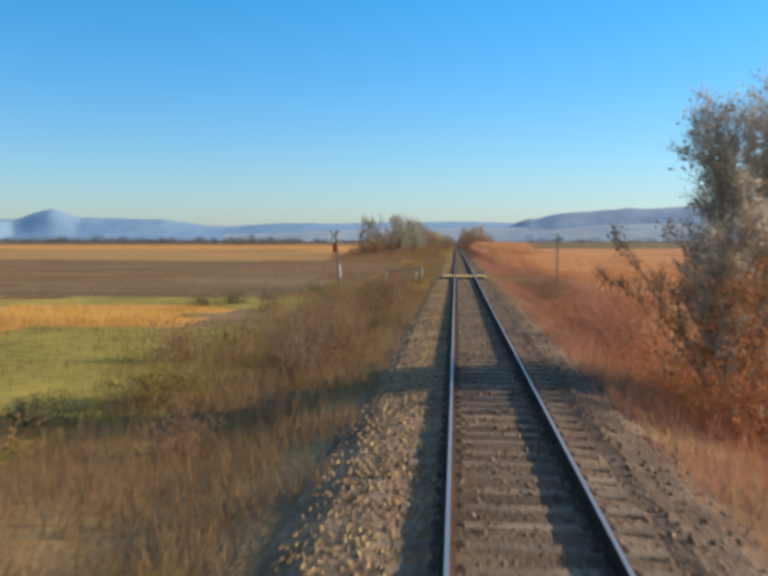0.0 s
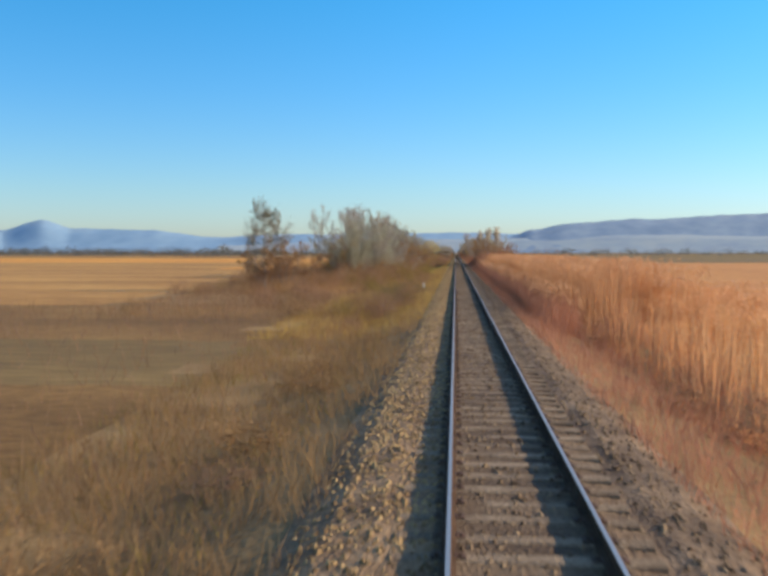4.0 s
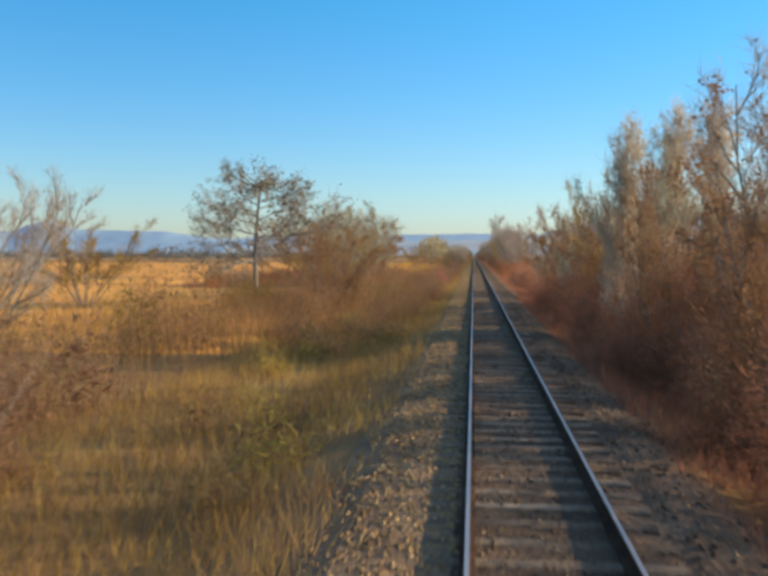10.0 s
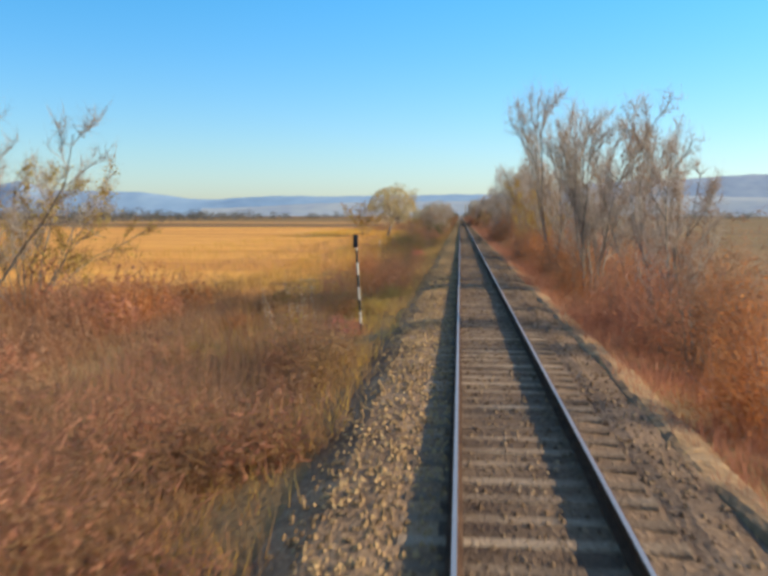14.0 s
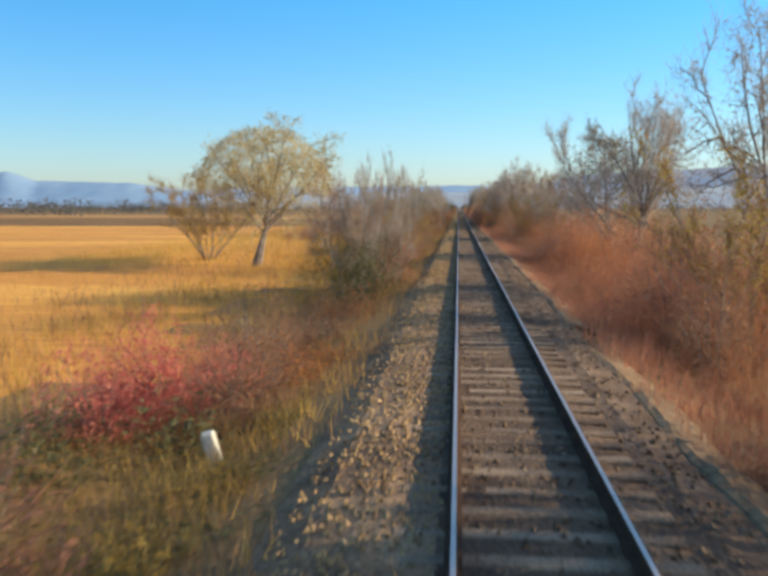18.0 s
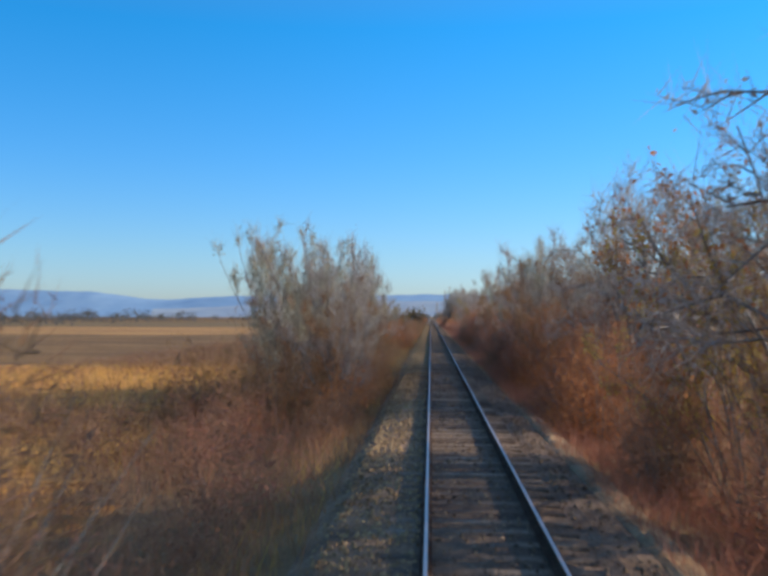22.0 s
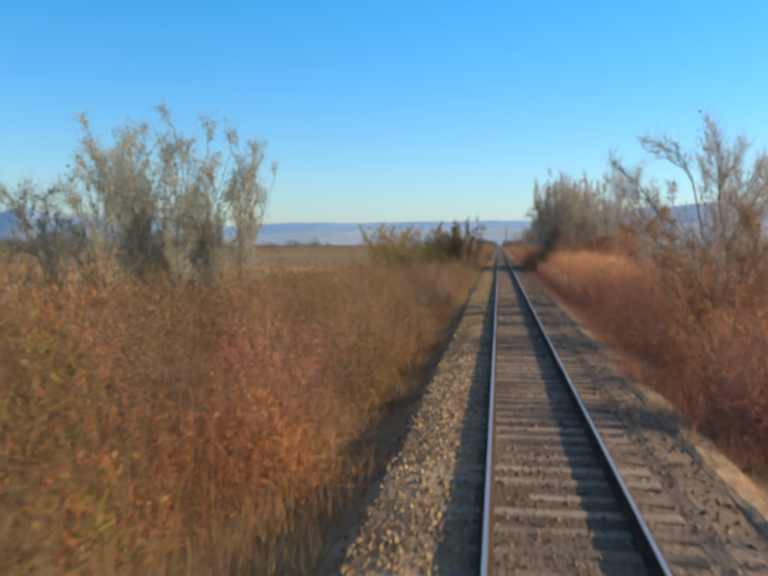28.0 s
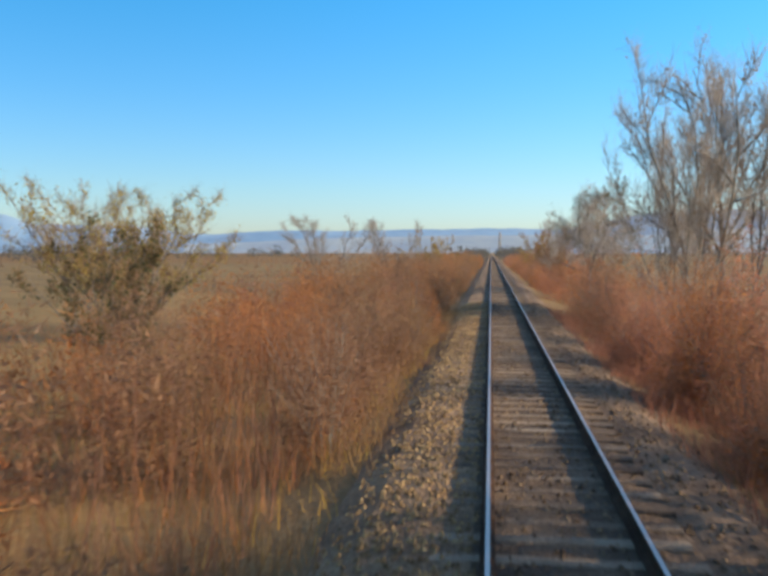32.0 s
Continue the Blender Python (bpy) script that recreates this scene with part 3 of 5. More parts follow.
rs = random.Random(11)
kinds = [sleeper_arrays(rs) for _ in range(6)]
sl_me = [fast_mesh("sleeper", v, f, M_SLEEPER) for v, f in kinds]
rest = Geo()
for i in range(int(1100 / SP)):
    y = -10 + i * SP + rs.uniform(-0.03, 0.03)
    if 63.8 < y < 69.0:
        continue
    turn = rs.uniform(-0.8, 0.8)
    if i < 300:
        slip = rs.uniform(-0.03, 0.03)
        timber = part("sleeper", sl_me[i % 6], track, at=pose(slip, y, rs.uniform(-0.012, 0.006), 0, 0, turn))
        for sx in (-0.75, 0.75):
            part("rail_plate", plate_me, timber, at=pose(sx - slip, 0, 0))
    else:
        v, f = kinds[i % 6]
        rest.add(v + np.array((rs.uniform(-0.03, 0.03), y, rs.uniform(-0.012, 0.006))), f)
tagged(part("far_sleepers", rest.mesh("far_sleepers", [M_SLEEPER]), track), kind="stuff")

# ---- loose ballast stones ----
def stones(name, label, strips, seed, mat):
    """strips: x0, x1, height at x0 and x1, stones to the square metre."""
    r = np.random.RandomState(seed)
    octa = np.array([(1, 0, 0), (0, 1, 0), (-1, 0, 0), (0, -1, 0), (0, 0, 1)], dtype=float)
    octa[:4, 2] = -0.35
    of = np.array([(0, 1, 4), (1, 2, 4), (2, 3, 4), (3, 0, 4)])
    g = Geo()
    for x0, x1, z0, z1, dens in strips:
        n = int(880 * abs(x1 - x0) * dens)
        s = r.rand(n)
        c = np.stack([x0 + (x1 - x0) * s, -5 + 880 * r.rand(n), z0 + (z1 - z0) * s + 0.012], axis=1)
        if x1 < -2.0:
            c[:, 2] -= 0.24 * np.array([steep(b) for b in c[:, 1]]) * np.clip((-2.03 - c[:, 0]) / 0.4, 0, 1)
        keep = (c[:, 1] < 64.6) | (c[:, 1] > 68.4)
        c = c[keep]
        n = len(c)
        k = octa[None] * (0.55 + 0.75 * r.rand(n, 5, 1)) * (0.018 + 0.026 * r.rand(n, 1, 1)) * np.array((1.15, 1.15, 0.85))
        a = r.rand(n) * 6.3
        rot = np.stack([np.stack([np.cos(a), -np.sin(a), 0 * a], -1), np.stack([np.sin(a), np.cos(a), 0 * a], -1), np.stack([0 * a, 0 * a, 1 + 0 * a], -1)], 1)
        v = np.einsum("nij,nkj->nki", rot, k) + c[:, None]
        f = of[None] + (np.arange(n) * 5)[:, None, None]
        g.add(v.reshape(-1, 3), f.reshape(-1, 3))
    tagged(new(name, g.mesh(name, [mat])), label, "stones", kind="stuff")


stones("ballast_stones", "loose grey and tan crushed stones over the bed",
       [(-1.55, -0.85, -0.195, -0.19, 84), (-2.05, -1.55, -0.265, -0.195, 84), (-2.45, -2.05, -0.43, -0.265, 50)], 21, M_STONE)
stones("outer_ballast_stones", "dull dark stones on the east side of the bed", [(0.85, 1.3, -0.205, -0.245, 14), (1.32, 1.55, -0.235, -0.205, 34), (1.55, 2.0, -0.2, -0.265, 36), (2.05, 2.6, -0.265, -0.485, 20)], 23, M_STONE_DARK)
stones("inner_ballast_stones", "dark oil-stained stones between the rails", [(-0.66, 0.66, -0.19, -0.19, 24)], 22, M_STONE_DARK)


# low ridge of spoil and pale dry turf along the east edge of the ballast
rr = random.Random(3)
for y0, y1 in ((318, 344), (347, 398), (402, 431), (436, 482), (486, 560), (563, 596), (690, 742), (745, 775)):
    n = int((y1 - y0) / 0.28)
    v = []
    for i in range(n + 1):
        y = y0 + (y1 - y0) * i / n
        end = min(1.0, i / 9, (n - i) / 9)
        h = 0.75 * end * max(0.0, 0.05 + 0.12 * noise.noise((y * 0.4, 2.0, 5.0)) + 0.09 * noise.noise((y * 1.7, 7.0, 5.0)))
        o = 0.12 * noise.noise((y * 0.3, 4.0, 1.0)) + rr.uniform(-0.012, 0.012)
        j = [rr.uniform(-0.009, 0.009) for _ in range(4)]
        v += [(1.98 + o, y, -0.33), (2.06 + o + j[0], y, -0.28 + h * 0.7 + j[1]), (2.16 + o + j[2], y, -0.265 + h + j[3]), (2.34 + o + j[1], y, -0.29 + h * 0.8 + j[0]), (2.56 + o, y, -0.34 + h * 0.4 + j[2]), (3.0 + o, y, -0.70)]
    f = [(a * 6 + b, a * 6 + b + 1, a * 6 + b + 7, a * 6 + b + 6) for a in range(n) for b in range(5)]
    tagged(new("spoil_ridge", fast_mesh("spoil_ridge", v, f, M_RIDGE)), "low ridge of pale spoil and dead turf beside the ballast", "earth bank", kind="structure")


# ---- level crossing for the field track ----
def beveled_box(x0, x1, y0, y1, z0, z1, b=0.012):
    bm = bmesh.new()
    bmesh.ops.create_cube(bm, size=1.0)
    for v in bm.verts:
        v.co = Vector(((x0 + x1) / 2 + v.co.x * (x1 - x0), (y0 + y1) / 2 + v.co.y * (y1 - y0), (z0 + z1) / 2 + v.co.z * (z1 - z0)))
    bmesh.ops.bevel(bm, geom=bm.edges[:], offset=b, segments=1, affect="EDGES")
    return bm


def bm_part(name, bm, mat, parent, label="", at=None):
    me = bpy.data.meshes.new(name)
    bm.to_mesh(me)
    bm.free()
    me.materials.append(mat)
    return part(name, me, parent, label, at)


deck = tagged(new("crossing_deck"), "pale timber plank deck between and beside the rails", "level crossing")
rd = random.Random(5)
for x0, x1 in ((-1.62, -0.80), (-0.66, 0.69), (0.81, 1.62)):
    for k in range(9):
        y = 64.85 + k * 0.375
        e = rd.uniform(-0.05, 0.05) if x0 != -0.66 else 0
        bm_part("plank", beveled_box(x0 + (e if x0 < -1 else 0), x1 + (e if x0 > 0.5 else 0), y, y + 0.36, -0.085, -0.012 + rd.uniform(-0.012, 0.006)), M_DECK, deck)


for x0, x1 in ((-1.5, -0.9), (-0.55, 0.58), (0.9, 1.5)):
    for y in (65.05, 66.4, 67.8):
        bm_part("bearer", beveled_box(x0, x1, y, y + 0.2, -0.2, -0.087), M_POST, deck, "dark bearer timber under the planks")


def bar(p, q, r0, r1, sides=8):
    g = Geo()
    p, q = np.array(p, dtype=float), np.array(q, dtype=float)
    limb(g, [p, (p + q) / 2, q], r0, r1, sides)
    v, _ = g.arrays()
    n = len(v)
    g.add([q + (q - p) * 0.0005], np.zeros((0, 3), dtype=np.int32))
    g.f.append(np.array([(n - sides + j, n - sides + (j + 1) % sides, n) for j in range(sides)], dtype=np.int32))
    return g


fence = tagged(new("crossing_fence"), "low worn guard rail on white posts beside the crossing", "fence")
for x, y, top in ((-5.9, 64.2, 0.5), (-3.6, 63.4, 0.42), (-3.2, 64.2, 0.68)):
    part("post", bar((x, y, -0.75), (x + 0.03, y, top), 0.05, 0.046).mesh("post", [M_WHITE]), fence)
part("rail", bar((-6.1, 64.12, 0.4), (-3.15, 64.12, 0.6), 0.07, 0.065).mesh("rail", [M_BARK]), fence, "brown weathered timber rail")
mk = tagged(new("marker_post"), "short white marker post in the grass by the crossing", "post")
part("shaft", bar((-6.3, 69.5, -1.0), (-6.28, 69.5, 0.3), 0.045, 0.042).mesh("shaft", [M_WHITE]), mk)
lg = tagged(new("fallen_log"), "broken brown log lying beside the dirt track", "log")
part("stem", bar((-5.4, 74.0, -0.55), (-3.9, 75.2, -0.2), 0.08, 0.05).mesh("stem", [M_BARK]), lg)
part("branch", bar((-4.6, 74.6, -0.4), (-4.9, 74.9, 0.05), 0.035, 0.015).mesh("branch", [M_BARK]), lg)

# warning post with crossed boards, seen edge-on from the line
cross = tagged(new("crossing_sign"), "leaning timber post with crossed warning boards and a plate", "road sign")
part("post", bar((-9.25, 63.2, -1.1), (-9.52, 63.2, 3.45), 0.085, 0.075).mesh("post", [M_POST]), cross)
part("foot_band", bar((-9.25, 63.2, -0.1), (-9.31, 63.2, 0.9), 0.093, 0.091).mesh("foot_band", [M_WHITE]), cross, "white painted lower shaft")
for s in (-1, 1):
    bm_part("board", beveled_box(-0.02, 0.02, -0.6, 0.6, -0.07, 0.07, 0.006), M_WHITE, cross, at=pose(-9.62, 63.15, 3.05, 42 * s, 0, 64))
bm_part("plate", beveled_box(-0.02, 0.02, -0.17, 0.17, -0.35, 0.35, 0.006), M_RED, cross, "faded red plate", at=pose(-9.62, 63.15, 2.15, 0, 0, 64))
pole = tagged(new("field_pole"), "thin dark timber pole with a small bracket by the field", "pole")
part("shaft", bar((7.82, 73, -1.4), (7.84, 73, 3.2), 0.075, 0.06).mesh("shaft", [M_POST]), pole)
part("cap", bar((7.84, 73, 3.17), (7.84, 73, 3.25), 0.075, 0.05).mesh("cap", [M_BLACK]), pole)
part("bracket", bar((7.84, 73, 2.85), (8.1, 73, 2.85), 0.025, 0.025).mesh("bracket", [M_BLACK]), pole, "black iron bracket")
part("insulator", bar((8.1, 73, 2.84), (8.1, 73, 3.08), 0.045, 0.03).mesh("insulator", [M_PLATE]), pole, "dark brown insulator")

# striped lineside post
lp = tagged(new("lineside_post"), "black and white striped lineside post with a dark head", "post")
z = -1.2
for k in range(9):
    h = 0.36 if k < 8 else 0.3
    lean = 0.02
    part("band", bar((-3.56 - lean * k, 386, z), (-3.56 - lean * (k + 1), 386, z + h), 0.035, 0.035).mesh("band", [(M_WHITE, M_BLACK)[k % 2]]), lp)
    z += h
bm_part("head", beveled_box(-3.82, -3.68, 385.96, 386.04, z - 0.22, z + 0.16, 0.01), M_BLACK, lp, "small dark plate")
ks = tagged(new("distance_stone"), "low white distance stone beside the ballast", "marker stone")
bm_part("block", beveled_box(-0.1, 0.1, -0.08, 0.08, -0.3, 0.3, 0.03), M_WHITE, ks, at=pose(-4.2, 476.1, -0.78, 4, -14, 8))
ks3 = tagged(new("distance_stone"), "white distance stone at the foot of the brown hedge", "marker stone")
bm_part("block", beveled_box(-3.68, -3.55, 633.6, 633.73, -1.0, -0.56, 0.025), M_WHITE, ks3)
fp = tagged(new("field_post"), "short grey weathered post in the golden field", "post")
part("shaft", bar((-10.0, 460.6, -1.35), (-9.97, 460.6, -0.15), 0.06, 0.055).mesh("shaft", [M_BARK_PALE]), fp)
ks2 = tagged(new("distance_stone"), "small white distance stone in the dry grass", "marker stone")
bm_part("block", beveled_box(-3.55, -3.38, 178.0, 178.15, -0.9, -0.05, 0.03), M_WHITE, ks2)

# ---- trees ----
TREE = {
    "bare_round": tree_kind(3, "round", M_BARK, LEAF["twig"], LEAF["twig"], 1900, 0.055),
    "bare_upright": tree_kind(5, "upright", M_BARK, LEAF["twig"], LEAF["dun"], 350, 0.06),
    "bare_upright_b": tree_kind(15, "upright", M_BARK, LEAF["twig"], LEAF["brown"], 900, 0.07),
    "spreading": tree_kind(7, "spread", M_BARK, LEAF["twig"], LEAF["dark"], 5200, 0.075),
    "silver": tree_kind(9, "poplar", M_BARK_PALE, LEAF["pale"], LEAF["pale"], 2200, 0.08),
    "vase": tree_kind(11, "vase", M_BARK, LEAF["twig"], LEAF["dun"], 350, 0.06),
    "vase_brown": tree_kind(13, "vase", M_BARK, LEAF["dun"], LEAF["brown"], 4200, 0.072),
    "vase_yellow": tree_kind(17, "vase", M_BARK, LEAF["dun"], LEAF["yellow"], 4200, 0.072),
    "vase_dark": tree_kind(19, "vase", M_BARK, LEAF["dun"], LEAF["dark"], 3600, 0.10),
    "willow": tree_kind(27, "round", M_BARK, LEAF["straw"], LEAF["straw"], 6000, 0.06, 4200),
    "vase_silver": tree_kind(29, "vase", M_BARK, LEAF["silver"], LEAF["silver"], 4200, 0.072),
    "birch": tree_kind(33, "spread", M_BARK, LEAF["silver"], LEAF["silver"], 4200, 0.07, n_fine=6000),
    "round_rust": tree_kind(23, "round", M_BARK, LEAF["twig"], LEAF["rust"], 1600, 0.08),
}
CROWN_PTS = {}
for nm, (_, cm) in TREE.items():
    buf = np.empty(len(cm.vertices) * 3, dtype=np.float32)
    cm.vertices.foreach_get("co", buf)
    CROWN_PTS[nm] = buf.reshape(-1, 3)
T_LABEL = {
    "bare_round": "round-crowned tree with thinning yellow-brown leaves by the field",
    "bare_upright": "bare tall willow with many upright stems",
    "bare_upright_b": "almost bare brown tree with upright branches",
    "spreading": "spreading tree with layered branches and dull leaves",
    "silver": "slender tree with pale silvery autumn leaves",
    "vase": "bare many-stemmed shrub tree with thin grey twigs",
    "vase_brown": "brown-leaved many-stemmed tree in the hedge",
    "vase_yellow": "yellow-green many-stemmed tree in the hedge",
    "vase_dark": "dark leafy many-stemmed shrub close to the ballast",
    "willow": "domed pollard willow with thin pale yellow-brown twigs",
    "vase_silver": "many-stemmed tree with thin silvery-green leaves",
    "birch": "slender birch with a conical crown of thinning grey-green leaves",
    "round_rust": "round tree with rust-brown autumn leaves",
}
rt = random.Random(31)


def tree(kind, x, y, top, wide=1.0):
    """A tree whose crown reaches the height top over the rails; wide scales it sideways."""
    base = ground_z(x, y) - 0.05
    s = (top - base) / 10.0
    trunk_me, crown_me = TREE[kind]
    v = CROWN_PTS[kind]
    v = v[v[:, 2] * s + base < 5.4] * s * wide
    best = None
    for k in range(10):
        a = rt.uniform(0, 360)
        reach = (math.cos(radians(a)) * v[:, 0] - math.sin(radians(a)) * v[:, 1]) * math.copysign(1, x)
        gap = abs(x) + reach.min() - 1.95
        if best is None or gap > best[0]:
            best = (gap, a)
        if gap > 0:
            break
    x += math.copysign(max(0.0, -best[0]), x)
    t = new("tree")
    t.matrix_basis = pose(x, y, base, 0, 0, best[1]) @ Matrix.Diagonal((s * wide, s * wide, s, 1))
    part("trunk", trunk_me, t)
    part("crown", crown_me, t)
    size = "" if "tall" in T_LABEL[kind] else "tall " if top > 9 else "small " if top < 5.6 else ""
    tagged(t, size + T_LABEL[kind], "tree", "lineside trees")


# west side
for k, x, y, top, w in (
    ("vase_brown", -17.4, 188, 4.4, 1.3), ("vase_brown", -19.8, 189, 3.8, 1.2), ("spreading", -20.2, 190, 8.0, 0.5), ("vase", -9.4, 228, 4.8, 0.9), ("vase_brown", -9.4, 236, 5.4, 0.8), ("vase_yellow", -16.4, 215, 5.4, 0.9), ("bare_upright", -13.0, 223, 7.6, 0.9), ("bare_upright", -17.4, 240, 11.8, 0.8), ("bare_upright", -15.8, 238, 10.4, 0.8), ("bare_round", -13.0, 242, 8.6, 0.5), ("bare_upright", -19.6, 246, 11.5, 0.8), ("vase_silver", -15.0, 213, 7.2, 0.85), ("vase_silver", -13.4, 214, 6.8, 0.7), ("bare_upright", -11.6, 216, 8.8, 0.6), ("vase_silver", -12.4, 217, 7.6, 0.6), ("vase_silver", -10.6, 222, 6.4, 0.8), 
     ("bare_round", -11.2, 241, 7.4, 0.6), ("vase_silver", -14.4, 240, 9.6, 0.75), ("vase_silver", -11.4, 241, 8.2, 0.75), ("spreading", -13.8, 266, 9.2, 0.68),
    ("bare_upright", -16.4, 283, 6.4, 0.75), ("vase", -20.0, 290, 6.2, 0.9), ("spreading", -16.6, 320, 9.6, 1.05),
    ("vase_brown", -9.8, 312, 5.2, 1.1), ("vase_yellow", -13.5, 332, 6.3, 1.2), ("vase_brown", -16.0, 336, 6.6, 1.2), ("vase_silver", -13.0, 341, 7.0, 1.2), ("vase_brown", -11.4, 345, 6.4, 1.1), ("vase_silver", -15.6, 350, 8.0, 1.2), ("vase_silver", -13.6, 354, 6.6, 0.9),
    ("birch", -13.0, 362, 8.2, 0.66), ("birch", -17.5, 368, 9.2, 0.66), ("vase_silver", -17.0, 374, 6.5, 1.1),
    ("bare_upright", -17.4, 389, 8.0, 0.9), ("vase_yellow", -17.5, 393, 5.6, 1.2), ("bare_upright_b", -22.0, 384, 8.0, 1.0),
    ("willow", -14.0, 520, 8.7, 1.15), ("vase_yellow", -19.0, 526, 6.0, 1.2), ("vase", -3.4, 500.5, 5.0, 0.5), ("vase", -4.0, 501.5, 5.2, 0.5), ("vase", -4.6, 498.5, 4.8, 0.5), ("vase_yellow", -3.8, 504, 4.6, 0.5), ("round_rust", -5.5, 499.5, 4.5, 0.6), ("vase_brown", -5.0, 502, 4.0, 0.6),
    ("vase", -4.9, 560.5, 5.7, 1.0), ("vase", -5.4, 561.5, 5.3, 0.9), ("vase", -4.3, 562.5, 5.0, 0.9), ("vase_silver", -5.0, 561, 4.6, 0.9), ("vase_brown", -4.6, 558.5, 3.4, 1.2), ("vase", -3.9, 597.5, 5.4, 0.7), ("vase_brown", -4.4, 600, 4.6, 0.9), ("vase", -5.6, 604, 7.0, 0.7), ("vase_silver", -5.2, 606.5, 6.2, 0.7), ("vase_silver", -6.3, 609, 7.0, 0.75), ("vase_silver", -7.0, 603, 6.8, 0.75), ("vase_silver", -5.0, 612.5, 5.6, 0.75), ("bare_upright", -7.0, 607, 7.4, 0.7), ("vase", -5.2, 609, 5.8, 0.8), ("vase", -4.6, 611, 5.6, 0.7),
    ("vase", -6.2, 647, 7.0, 0.62), ("vase", -7.6, 646, 6.6, 0.6), ("vase_brown", -4.8, 664, 3.6, 1.1), ("vase_brown", -6.5, 690, 4.2, 1.0), ("vase_yellow", -8.5, 672, 4.6, 1.0),
    ("vase_silver", -20.0, 735, 6.4, 0.9), ("vase_silver", -13.6, 709, 7.9, 0.6), ("vase_dark", -12.4, 711, 5.6, 0.6), ("vase_yellow", -11.0, 728, 5.6, 1.1), ("vase_silver", -13.8, 756, 8.2, 0.85), ("vase_silver", -16.6, 754, 7.6, 0.9), ("vase_silver", -11.7, 757, 7.4, 0.62), ("vase_silver", -15.2, 758, 8.0, 0.8), ("vase_silver", -29, 752, 7.6, 1.1), ("vase_silver", -26, 748, 6.4, 1.1), ("vase_dark", -20.0, 745, 5.5, 1.0),
    ("vase_yellow", -14.2, 822, 4.2, 0.9), ("vase_yellow", -8.6, 823, 4.6, 0.9), ("vase_dark", -4.9, 826.5, 6.5, 0.7), ("vase_dark", -6.6, 827.5, 6.0, 0.7), ("vase_brown", -7.8, 828, 4.3, 0.9),
    ("vase_dark", -9.9, 846, 4.2, 0.8), ("vase_yellow", -17.0, 862, 6.6, 1.0), ("vase_yellow", -19.5, 866, 6.9, 1.0), ("bare_upright", -18.0, 912, 7.5, 1.0), ("bare_upright", -14.0, 935, 8.0, 0.9),
    ("vase_yellow", -10.0, 960, 6.0, 1.0), ("bare_upright", -26, 300, 8.0, 1.0), ("vase_yellow", -28, 316, 6.0, 1.2), ("vase_yellow", -29, 770, 5.0, 1.2), ("bare_upright", -33, 800, 6.0, 1.2),
):
    tree(k, x, y, top, w)
